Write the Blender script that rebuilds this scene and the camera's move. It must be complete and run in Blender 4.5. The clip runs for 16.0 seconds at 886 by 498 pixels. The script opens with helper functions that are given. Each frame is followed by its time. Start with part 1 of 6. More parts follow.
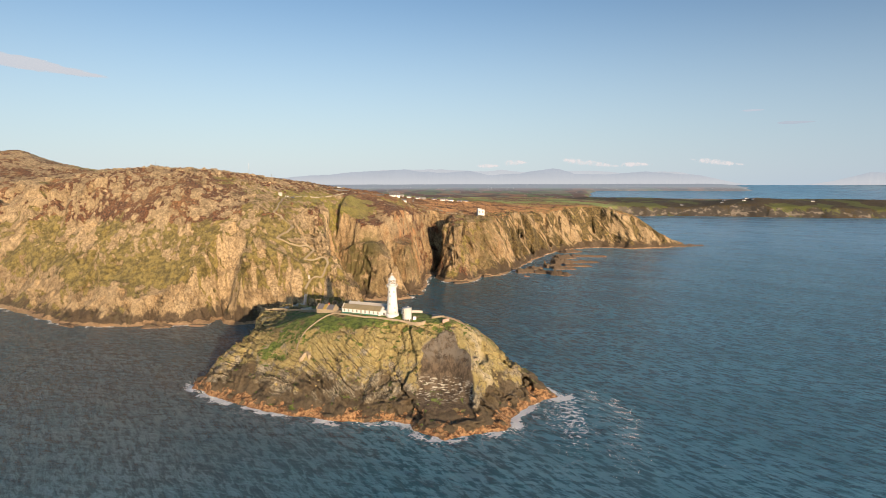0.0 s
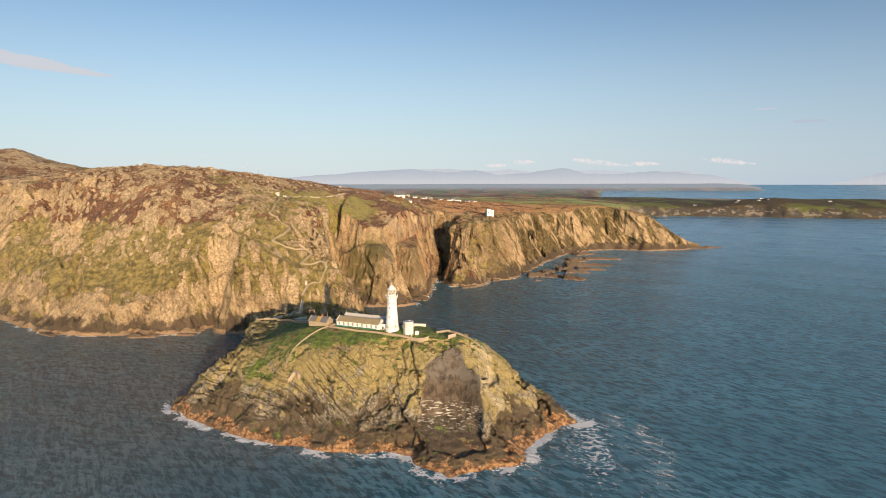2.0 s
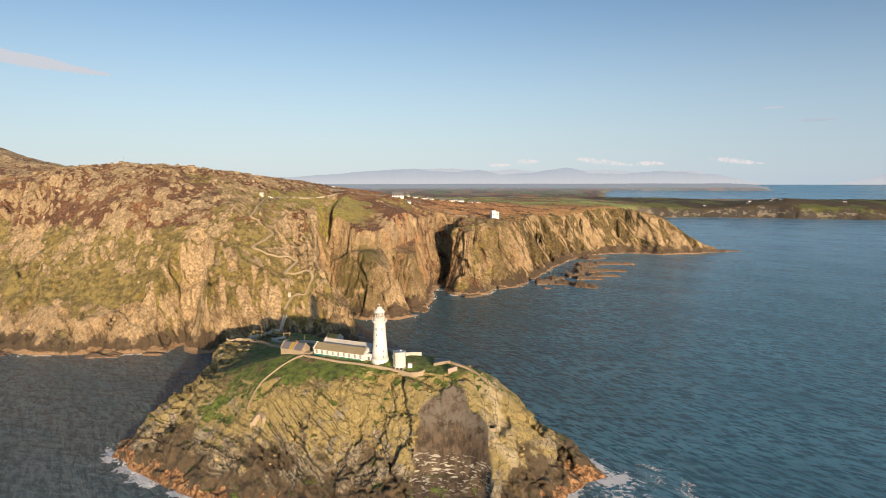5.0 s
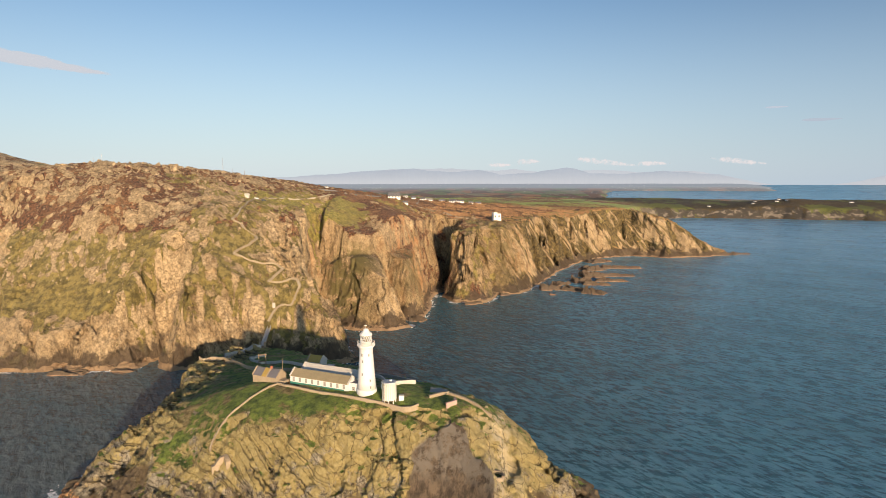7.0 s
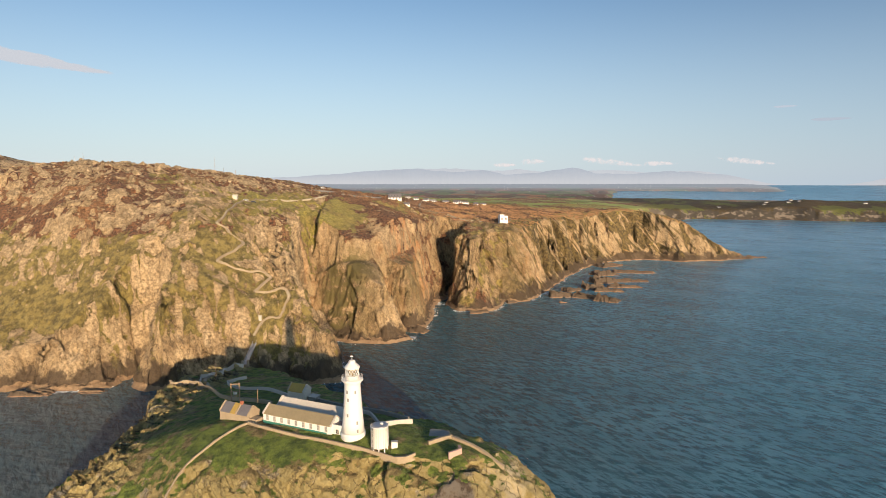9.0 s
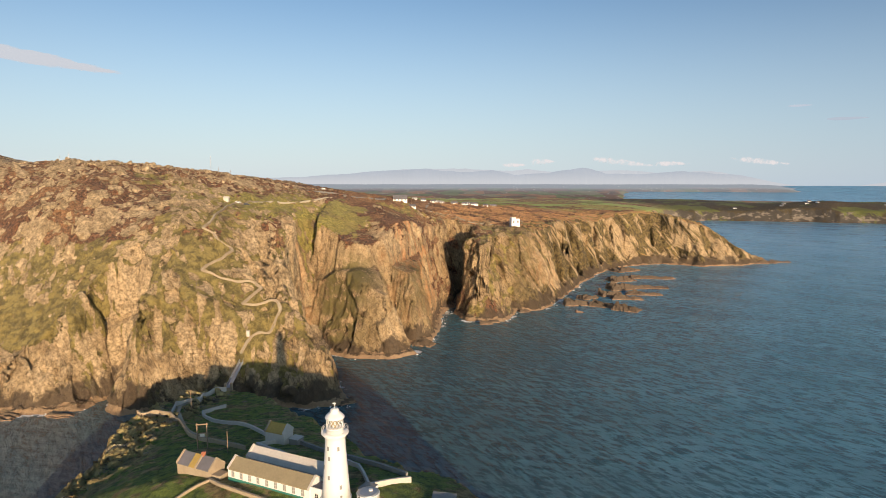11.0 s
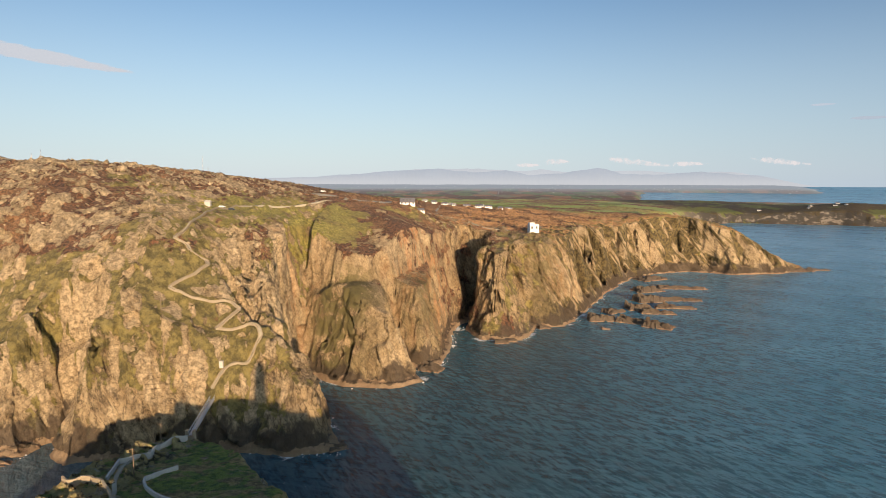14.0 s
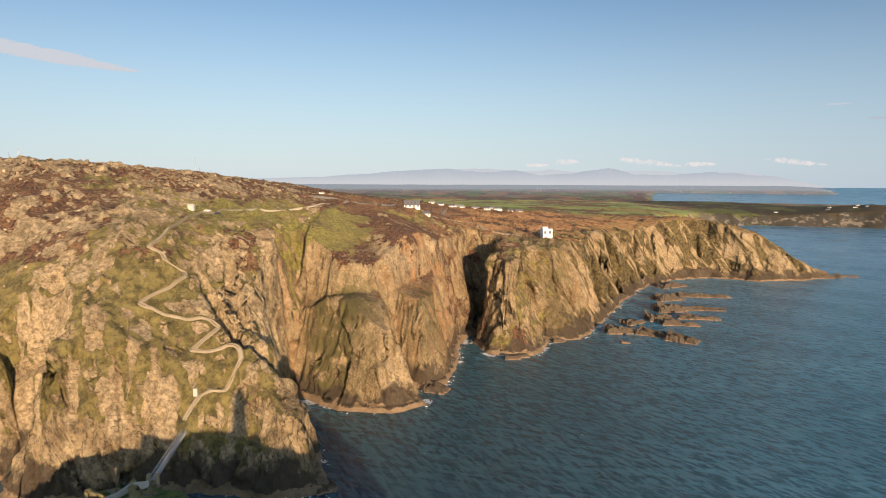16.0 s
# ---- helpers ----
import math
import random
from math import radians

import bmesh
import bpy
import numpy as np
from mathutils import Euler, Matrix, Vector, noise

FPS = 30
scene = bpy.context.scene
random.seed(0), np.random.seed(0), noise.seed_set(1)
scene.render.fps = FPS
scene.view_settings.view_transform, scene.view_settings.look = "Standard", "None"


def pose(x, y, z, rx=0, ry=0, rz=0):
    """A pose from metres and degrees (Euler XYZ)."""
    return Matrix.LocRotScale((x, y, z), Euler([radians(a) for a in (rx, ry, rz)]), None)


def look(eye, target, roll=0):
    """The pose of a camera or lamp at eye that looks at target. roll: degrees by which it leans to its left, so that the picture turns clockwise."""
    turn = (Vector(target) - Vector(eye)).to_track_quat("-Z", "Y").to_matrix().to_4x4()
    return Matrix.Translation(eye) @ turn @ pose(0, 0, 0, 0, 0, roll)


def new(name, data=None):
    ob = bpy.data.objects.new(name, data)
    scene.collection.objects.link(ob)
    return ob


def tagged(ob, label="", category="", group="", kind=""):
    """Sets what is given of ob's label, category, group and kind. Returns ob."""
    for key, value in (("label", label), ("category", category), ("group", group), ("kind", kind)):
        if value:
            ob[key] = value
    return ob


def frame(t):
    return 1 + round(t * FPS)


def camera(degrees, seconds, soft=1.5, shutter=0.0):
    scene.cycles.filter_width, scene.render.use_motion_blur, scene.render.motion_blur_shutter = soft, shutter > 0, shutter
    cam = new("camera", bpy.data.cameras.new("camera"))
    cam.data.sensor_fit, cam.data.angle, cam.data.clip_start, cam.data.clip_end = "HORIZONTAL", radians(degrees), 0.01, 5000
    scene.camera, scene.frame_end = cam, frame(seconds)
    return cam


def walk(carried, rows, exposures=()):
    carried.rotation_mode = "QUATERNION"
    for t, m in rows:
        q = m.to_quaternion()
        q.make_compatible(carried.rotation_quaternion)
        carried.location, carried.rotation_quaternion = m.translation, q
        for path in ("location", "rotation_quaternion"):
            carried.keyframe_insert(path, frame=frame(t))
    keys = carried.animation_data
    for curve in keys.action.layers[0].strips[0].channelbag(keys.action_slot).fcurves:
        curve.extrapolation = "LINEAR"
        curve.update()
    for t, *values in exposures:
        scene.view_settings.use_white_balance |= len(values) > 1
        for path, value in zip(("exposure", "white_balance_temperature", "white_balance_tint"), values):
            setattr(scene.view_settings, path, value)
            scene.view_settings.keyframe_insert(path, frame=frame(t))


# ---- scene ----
cam = camera(72.0, 16.0, soft=0.7)
# seconds, place, heading, pitch and roll of a level flight over the islet
PATH = [
    (0.0, 0.00, 0.00, 122.87, -0.685, -6.328, 0.173),
    (1.0, 0.84, 19.11, 122.51, -0.296, -6.340, 0.178),
    (2.0, 1.56, 38.33, 122.21, 0.062, -6.349, 0.179),
    (3.0, 2.18, 57.65, 121.99, 0.279, -6.355, 0.177),
    (4.0, 2.71, 77.05, 121.84, 0.350, -6.359, 0.171),
    (5.0, 3.15, 96.49, 121.75, 0.327, -6.360, 0.162),
    (6.0, 3.50, 115.96, 121.74, 0.287, -6.360, 0.149),
    (7.0, 3.78, 135.42, 121.81, 0.305, -6.358, 0.134),
    (8.0, 3.99, 154.86, 121.94, 0.432, -6.355, 0.114),
    (9.0, 4.13, 174.25, 122.14, 0.691, -6.353, 0.091),
    (10.0, 4.22, 193.57, 122.42, 1.065, -6.350, 0.065),
    (11.0, 4.26, 212.79, 122.76, 1.511, -6.347, 0.035),
    (12.0, 4.25, 231.89, 123.18, 1.968, -6.345, 0.002),
    (13.0, 4.20, 250.84, 123.67, 2.380, -6.345, -0.034),
    (14.0, 4.12, 269.62, 124.23, 2.726, -6.346, -0.074),
    (15.0, 4.02, 288.21, 124.86, 3.058, -6.349, -0.117),
    (16.0, 3.89, 306.58, 125.56, 3.545, -6.354, -0.164),
]
walk(cam, [(t, pose(x, y, z, 90 + pitch, roll, yaw)) for t, x, y, z, yaw, pitch, roll in PATH],
     [(0.0, 0.35, 6350, 13), (16.0, 0.35, 6350, 13)])

# ---- world, sun ----
SUN_AT = Vector((72.0, -196.0, 31.0)).normalized()          # towards the low sun, behind the flight and to its right
SUN_UP = math.asin(SUN_AT.z)
world = bpy.data.worlds.new("world")
scene.world = world
world.use_nodes = True
wn = world.node_tree.nodes
sky = wn.new("ShaderNodeTexSky")
sky.sky_type, sky.sun_disc = "NISHITA", False
sky.sun_elevation, sky.sun_rotation = SUN_UP, math.atan2(SUN_AT.x, SUN_AT.y)
sky.altitude, sky.air_density, sky.dust_density, sky.ozone_density = 100, 1.0, 0.3, 2.5
# thin sea haze all round the horizon
way = wn.new("ShaderNodeSeparateXYZ")
world.node_tree.links.new(wn.new("ShaderNodeTexCoord").outputs["Generated"], way.inputs[0])
low = wn.new("ShaderNodeMapRange")
low.interpolation_type = "SMOOTHERSTEP"
for i, v in enumerate((-0.1, 0.40, 0.86, 0.0)):
    low.inputs[i + 1].default_value = v
world.node_tree.links.new(way.outputs[2], low.inputs[0])
air = wn.new("ShaderNodeMix")
air.data_type = "RGBA"
air.inputs[7].default_value = (4.3, 5.05, 5.5, 1)
world.node_tree.links.new(low.outputs[0], air.inputs[0])
world.node_tree.links.new(sky.outputs[0], air.inputs[6])
# the clear sky is deepest at a right angle to the sun
side = wn.new("ShaderNodeVectorMath")
side.operation = "DOT_PRODUCT"
side.inputs[1].default_value = SUN_AT
world.node_tree.links.new(way.inputs[0].links[0].from_socket, side.inputs[0])
across = wn.new("ShaderNodeMath")
across.operation = "POWER"
across.inputs[1].default_value = 2.0
soft_abs = wn.new("ShaderNodeMath")
soft_abs.operation = "ABSOLUTE"
world.node_tree.links.new(side.outputs["Value"], soft_abs.inputs[0])
world.node_tree.links.new(soft_abs.outputs[0], across.inputs[0])
deep = wn.new("ShaderNodeMix")
deep.data_type = "RGBA"
deep.inputs[6].default_value, deep.inputs[7].default_value = (0.72, 0.77, 0.85, 1), (1.02, 1.02, 1.02, 1)
world.node_tree.links.new(across.outputs[0], deep.inputs[0])
tone = wn.new("ShaderNodeMix")
tone.data_type, tone.blend_type = "RGBA", "MULTIPLY"
tone.inputs[0].default_value = 1.0
world.node_tree.links.new(air.outputs[2], tone.inputs[6])
world.node_tree.links.new(deep.outputs[2], tone.inputs[7])
# and the air glows round the low sun, behind the flight
glow = wn.new("ShaderNodeMapRange")
glow.interpolation_type = "SMOOTHSTEP"
for i, v in enumerate((0.0, 1.0, 0.0, 1.0)):
    glow.inputs[i + 1].default_value = v
world.node_tree.links.new(side.outputs["Value"], glow.inputs[0])
warm = wn.new("ShaderNodeMix")
warm.data_type = "RGBA"
warm.inputs[6].default_value, warm.inputs[7].default_value = (1, 1, 1, 1), (2.4, 2.05, 1.6, 1)
world.node_tree.links.new(glow.outputs[0], warm.inputs[0])
bright = wn.new("ShaderNodeMix")
bright.data_type, bright.blend_type = "RGBA", "MULTIPLY"
bright.inputs[0].default_value = 1.0
bright.clamp_result = False
world.node_tree.links.new(tone.outputs[2], bright.inputs[6])
world.node_tree.links.new(warm.outputs[2], bright.inputs[7])
world.node_tree.links.new(bright.outputs[2], wn["Background"].inputs[0])
wn["Background"].inputs[1].default_value = 0.115
sun = new("sun", bpy.data.lights.new("sun", "SUN"))
sun.data.energy, sun.data.angle, sun.data.color = 5.0, radians(0.6), (1.0, 0.74, 0.46)
sun.matrix_world = look((0, 0, 300), Vector((0, 0, 300)) - SUN_AT)


# ---- noise on arrays ----
def hashed(ix, iy, seed):
    h = (ix.astype(np.int64) * 374761393 + iy.astype(np.int64) * 668265263 + seed * 144665) & 0xFFFFFFFF
    h = ((h ^ (h >> 13)) * 1274126177) & 0xFFFFFFFF
    return h ^ (h >> 16)


def perlin(x, y, seed=0):
    """Gradient noise, about -1 to 1."""
    ix, iy = np.floor(x), np.floor(y)
    fx, fy = x - ix, y - iy
    u, v = fx * fx * fx * (fx * (fx * 6 - 15) + 10), fy * fy * fy * (fy * (fy * 6 - 15) + 10)
    def corner(ox, oy):
        a = hashed(ix + ox, iy + oy, seed) * (2 * np.pi / 4294967296.0)
        return np.cos(a) * (fx - ox) + np.sin(a) * (fy - oy)
    a, b, c, d = corner(0, 0), corner(1, 0), corner(0, 1), corner(1, 1)
    return 1.5 * ((a + (b - a) * u) * (1 - v) + (c + (d - c) * u) * v)


def fbm(x, y, size, octaves=3, seed=0, gain=0.5):
    out, amp, total = 0.0, 1.0, 0.0
    for i in range(octaves):
        out = out + amp * perlin(x / size + 17.3 * i, y / size - 9.1 * i, seed + i)
        total, amp, size = total + amp, amp * gain, size / 2.03
    return out / total


def ridged(x, y, size, octaves=3, seed=0):
    out, amp, total = 0.0, 1.0, 0.0
    for i in range(octaves):
        out = out + amp * (1 - np.abs(perlin(x / size + 5.7 * i, y / size + 3.3 * i, seed + i)) * 1.6)
        total, amp, size = total + amp, amp * 0.5, size / 2.1
    return out / total


def facets(x, y, z, size, seed, tilt=0.9):
    """Broken rock, block by block: a random value for each, the same as a tilted plane, and the distance to the nearest joint."""
    x, y, z = x / size, y / size, z / size
    ix, iy, iz = np.floor(x), np.floor(y), np.floor(z)
    best, second = np.full(x.shape, 9.0), np.full(x.shape, 9.0)
    value, plane = np.zeros(x.shape), np.zeros(x.shape)
    for ox in (-1, 0, 1):
        for oy in (-1, 0, 1):
            for oz in (-1, 0, 1):
                cx, cy, cz = ix + ox, iy + oy, iz + oz
                h = hashed(cx + 131 * cz, cy - 57 * cz, seed)
                dx = x - cx - (h & 1023) / 1023.0
                dy = y - cy - ((h >> 10) & 1023) / 1023.0
                dz = z - cz - ((h >> 20) & 1023) / 1023.0
                d = dx * dx + dy * dy + dz * dz
                near = d < best
                second = np.where(near, best, np.minimum(second, d))
                v = ((h >> 4) & 1023) / 1023.0 - 0.5
                lean = tilt * ((((h >> 7) & 255) / 127.5 - 1) * dx + (((h >> 13) & 255) / 127.5 - 1) * dy + (((h >> 19) & 255) / 127.5 - 1) * dz)
                best, value, plane = np.where(near, d, best), np.where(near, v, value), np.where(near, v + lean, plane)
    return value, plane, np.sqrt(second) - np.sqrt(best)


def step(a, b, x):
    t = np.clip((x - a) / (b - a), 0, 1)
    return t * t * (3 - 2 * t)


def smooth_min(a, b, k):
    h = np.clip(0.5 + 0.5 * (b - a) / k, 0, 1)
    return b * (1 - h) + a * h - k * h * (1 - h)


def shore(line, x, y):
    """Distance inside a closed shore line of (x, y, steepness), minus outside, and the steepness at its nearest point."""
    best, steep, inside = np.full(x.shape, 1e12), np.zeros(x.shape), np.zeros(x.shape, bool)
    for (ax, ay, ak), (bx, by, bk) in zip(line, line[1:] + line[:1]):
        dx, dy = bx - ax, by - ay
        t = np.clip(((x - ax) * dx + (y - ay) * dy) / (dx * dx + dy * dy), 0, 1)
        d = (x - ax - t * dx) ** 2 + (y - ay - t * dy) ** 2
        near = d < best
        best, steep = np.where(near, d, best), np.where(near, ak + (bk - ak) * t, steep)
        cross = (ay > y) != (by > y)
        if dy:
            inside ^= cross & (x < ax + (y - ay) / dy * dx)
    return np.where(inside, 1, -1) * np.sqrt(best), steep


def upland(spots, x, y):
    """A smooth hill surface through spot heights (x, y, z)."""
    p = np.array(spots)
    away = np.hypot(p[:, None, 0] - p[None, :, 0], p[:, None, 1] - p[None, :, 1])
    n = len(p)
    full = np.zeros((n + 3, n + 3))
    full[:n, :n] = away + np.eye(n) * -2.0
    full[:n, n], full[:n, n + 1], full[:n, n + 2] = 1, p[:, 0], p[:, 1]
    full[n:, :n] = full[:n, n:].T
    w = np.linalg.solve(full, np.r_[p[:, 2], 0, 0, 0])
    out = w[n] + w[n + 1] * x + w[n + 2] * y
    for (px, py, _), c in zip(spots, w):
        out = out + c * np.hypot(x - px, y - py)
    return out


def rise(s, k, ledge=4.0, foot=2.6):
    """Height of a sea cliff at s metres inside the water line: a wave-cut ledge, then the face."""
    low = foot * step(0, 2.5, s) + np.where(s < 0, np.maximum(s * 0.8, -5), 0)
    return low + k * np.maximum(s - ledge, 0)


# ---- meshes ----
def link_mesh(name, verts, faces, material=None, parent=None, marks=None, smooth=True):
    me = bpy.data.meshes.new(name)
    verts, faces = np.asarray(verts, np.float32), np.asarray(faces, np.int32)
    me.vertices.add(len(verts))
    me.vertices.foreach_set("co", verts.ravel())
    me.loops.add(faces.size)
    me.loops.foreach_set("vertex_index", faces.ravel())
    me.polygons.add(len(faces))
    me.polygons.foreach_set("loop_start", np.arange(0, faces.size, faces.shape[1], dtype=np.int32))
    me.update(calc_edges=True)
    me.polygons.foreach_set("use_smooth", np.full(len(faces), smooth))
    for key, values in (marks or {}).items():
        me.attributes.new(key, "FLOAT", "POINT").data.foreach_set("value", np.asarray(values, np.float32).ravel())
    if material:
        me.materials.append(material)
    ob = new(name, me)
    ob.parent = parent
    return ob


def grid_faces(ny, nx, keep=None):
    a = np.arange(ny * nx).reshape(ny, nx)
    f = np.stack([a[:-1, :-1], a[:-1, 1:], a[1:, 1:], a[1:, :-1]], -1).reshape(-1, 4)
    return f if keep is None else f[keep[f].any(1)]


def compact(verts, faces, marks):
    used = np.zeros(len(verts), bool)
    used[faces] = True
    index = np.cumsum(used) - 1
    return verts[used], index[faces], {k: v.ravel()[used] for k, v in marks.items()}


def spaced(*parts):
    """Grid lines: (from, to, step) stretches, joined."""
    lines = [np.arange(a, b, s) for a, b, s in parts]
    return np.unique(np.round(np.concatenate(lines), 3))


def resample(points, gap):
    out = []
    for (ax, ay), (bx, by) in zip(points, points[1:]):
        n = max(1, int(math.hypot(bx - ax, by - ay) / gap))
        out += [(ax + (bx - ax) * i / n, ay + (by - ay) * i / n) for i in range(n)]
    return out + [points[-1]]


def rounded(points, times=2, cut=0.25):
    for _ in range(times):
        out = [points[0]]
        for (ax, ay), (bx, by) in zip(points, points[1:]):
            out += [(ax + cut * (bx - ax), ay + cut * (by - ay)), (bx + cut * (ax - bx), by + cut * (ay - by))]
        points = out + [points[-1]]
    return points


EYE = Vector((3.0, 153.0, 123.0))
NEAR, REACH = 2700.0, 2150.0


def far_off(x, y, z):
    """Draws what lies past NEAR closer to the eye along its line of sight, so that the horizon fits in the view."""
    dx, dy = x - EYE.x, y - EYE.y
    r = np.maximum(np.hypot(dx, dy), 1.0)
    over = np.maximum(r - NEAR, 0)
    q = (np.minimum(r, NEAR) + over / (1 + over / REACH)) / r
    return EYE.x + dx * q, EYE.y + dy * q, EYE.z - (EYE.z - z) * q


# ---- materials ----
class Nodes:
    """Short spelling of a node material."""
    def __init__(self, name, rough=0.8):
        self.mat = bpy.data.materials.new(name)
        self.mat.use_nodes = True
        self.t = self.mat.node_tree
        self.bsdf = self.t.nodes["Principled BSDF"]
        self.bsdf.inputs["Roughness"].default_value = rough
        geo = self.t.nodes.new("ShaderNodeNewGeometry")
        self.pos, self.normal = geo.outputs["Position"], geo.outputs["Normal"]

    def put(self, socket, value):
        if isinstance(value, bpy.types.NodeSocket):
            self.t.links.new(value, socket)
        elif isinstance(value, tuple) and len(value) == 3 and socket.type == "RGBA":
            socket.default_value = (*value, 1)
        else:
            socket.default_value = value

    def math(self, op, a, b=0.0, clamp=False):
        n = self.t.nodes.new("ShaderNodeMath")
        n.operation, n.use_clamp = op, clamp
        self.put(n.inputs[0], a), self.put(n.inputs[1], b)
        return n.outputs[0]

    def scaled(self, v, scale, turn=(0, 0, 0)):
        n = self.t.nodes.new("ShaderNodeMapping")
        self.put(n.inputs["Vector"], v)
        n.inputs["Scale"].default_value, n.inputs["Rotation"].default_value = scale, turn
        return n.outputs[0]

    def noise(self, v, scale, detail=4.0, rough=0.55, distort=0.0):
        n = self.t.nodes.new("ShaderNodeTexNoise")
        self.put(n.inputs["Vector"], v)
        n.inputs["Scale"].default_value, n.inputs["Detail"].default_value = scale, detail
        n.inputs["Roughness"].default_value, n.inputs["Distortion"].default_value = rough, distort
        return n.outputs[0]

    def warp(self, v, scale, amount):
        n, k, a = self.t.nodes.new("ShaderNodeTexNoise"), self.t.nodes.new("ShaderNodeVectorMath"), self.t.nodes.new("ShaderNodeVectorMath")
        self.put(n.inputs["Vector"], v)
        n.inputs["Scale"].default_value, n.inputs["Detail"].default_value, n.inputs["Roughness"].default_value = scale, 5, 0.65
        k.operation, a.operation = "SCALE", "ADD"
        self.put(k.inputs[0], n.outputs["Color"]), self.put(a.inputs[0], v), self.put(a.inputs[1], k.outputs[0])
        k.inputs["Scale"].default_value = amount * 2
        return a.outputs[0]

    def cells(self, v, scale, feature="DISTANCE_TO_EDGE"):
        n = self.t.nodes.new("ShaderNodeTexVoronoi")
        n.feature = feature
        self.put(n.inputs["Vector"], v)
        n.inputs["Scale"].default_value = scale
        return n.outputs["Distance"]

    def ramp(self, v, a, b, lo=0.0, hi=1.0):
        n = self.t.nodes.new("ShaderNodeMapRange")
        n.interpolation_type = "SMOOTHSTEP"
        self.put(n.inputs[0], v)
        for i, x in enumerate((a, b, lo, hi)):
            n.inputs[i + 1].default_value = x
        return n.outputs[0]

    def mix(self, f, a, b, kind="MIX"):
        n = self.t.nodes.new("ShaderNodeMix")
        n.data_type, n.blend_type = "RGBA", kind
        self.put(n.inputs[0], f), self.put(n.inputs[6], a), self.put(n.inputs[7], b)
        return n.outputs[2]

    def mark(self, name):
        n = self.t.nodes.new("ShaderNodeAttribute")
        n.attribute_name = name
        return n.outputs["Fac"]

    def split(self, v):
        n = self.t.nodes.new("ShaderNodeSeparateXYZ")
        self.put(n.inputs[0], v)
        return n.outputs

    def random(self):
        return self.t.nodes.new("ShaderNodeObjectInfo").outputs["Random"]

    def island(self):
        return self.t.nodes.new("ShaderNodeNewGeometry").outputs["Random Per Island"]

    def bump(self, height, strength, distance, under=None):
        n = self.t.nodes.new("ShaderNodeBump")
        self.put(n.inputs["Height"], height)
        n.inputs["Strength"].default_value, n.inputs["Distance"].default_value = strength, distance
        if under:
            self.put(n.inputs["Normal"], under)
        return n.outputs[0]

    def done(self, color, normal=None, rough=None, metal=None):
        self.put(self.bsdf.inputs["Base Color"], color)
        if normal:
            self.put(self.bsdf.inputs["Normal"], normal)
        if rough is not None:
            self.put(self.bsdf.inputs["Roughness"], rough)
        if metal is not None:
            self.put(self.bsdf.inputs["Metallic"], metal)
        return self.mat


def rock_colors(m, pale, mid, dark, coarse=1.0):
    """Fractured rock: blotches, steep beds, weather streaks and joints. Returns colour and height."""
    big, fine = m.noise(m.pos, 0.06 * coarse, 6, 0.62), m.noise(m.scaled(m.scaled(m.pos, (1, 1, 1), (0.12, 0.55, 0.25)), (1.1 * coarse, 0.8 * coarse, 0.6 * coarse)), 1.0, 8, 0.74)
    lean = m.scaled(m.pos, (1, 1, 1), (0.12, 0.55, 0.25))
    bed = m.noise(m.scaled(lean, (0.36 * coarse, 0.17 * coarse, 0.10 * coarse)), 1.0, 8, 0.70, 0.6)
    drip = m.noise(m.scaled(m.pos, (0.32, 0.32, 0.03)), 1.0, 6, 0.65)
    joint = m.math("ABSOLUTE", m.math("SUBTRACT", m.noise(m.scaled(lean, (0.15 * coarse, 0.12 * coarse, 0.07 * coarse)), 1.0, 6, 0.6, 1.2), 0.5))
    c = m.mix(m.ramp(big, 0.42, 0.56), mid, pale)
    bright = tuple(min(0.85, x * 1.22) for x in pale)
    c = m.mix(m.ramp(bed, 0.54, 0.62, 0, 0.7), c, bright)
    c = m.mix(m.ramp(bed, 0.47, 0.39, 0, 0.6), c, m.mix(0.5, mid, dark))
    c = m.mix(m.ramp(drip, 0.56, 0.66, 0, 0.40), c, m.mix(0.5, mid, dark))
    c = m.mix(m.ramp(fine, 0.46, 0.38, 0, 0.60), c, bright)
    c = m.mix(m.math("MULTIPLY", m.ramp(fine, 0.54, 0.63, 0, 0.8), m.ramp(big, 0.44, 0.58, 1, 0.45)), c, dark)
    c = m.mix(m.ramp(joint, 0.0, 0.014, 0.9, 0), c, dark)
    leaf = m.math("FRACT", m.math("MULTIPLY", bed, 13.0))
    crack = m.ramp(m.cells(m.scaled(m.warp(lean, 0.25, 2.2), (0.34 * coarse, 0.16 * coarse, 0.07 * coarse)), 1.0), 0.0, 0.05, 1, 0)
    crack = m.math("MULTIPLY", crack, m.ramp(drip, 0.42, 0.56, 0.0, 1))
    c = m.mix(m.math("MULTIPLY", m.ramp(leaf, 0.0, 0.24, 0.5, 0), m.ramp(fine, 0.42, 0.52)), c, dark)
    c = m.mix(m.math("MULTIPLY", crack, 0.8), c, dark)
    height = m.math("ADD", m.math("MULTIPLY", fine, -1.3), m.math("ADD", m.math("MULTIPLY", bed, 1.0), m.ramp(joint, 0, 0.03, 0, 0.45)))
    height = m.math("ADD", height, m.math("SUBTRACT", m.math("MULTIPLY", leaf, 0.28), m.math("MULTIPLY", crack, 0.5)))
    return c, height


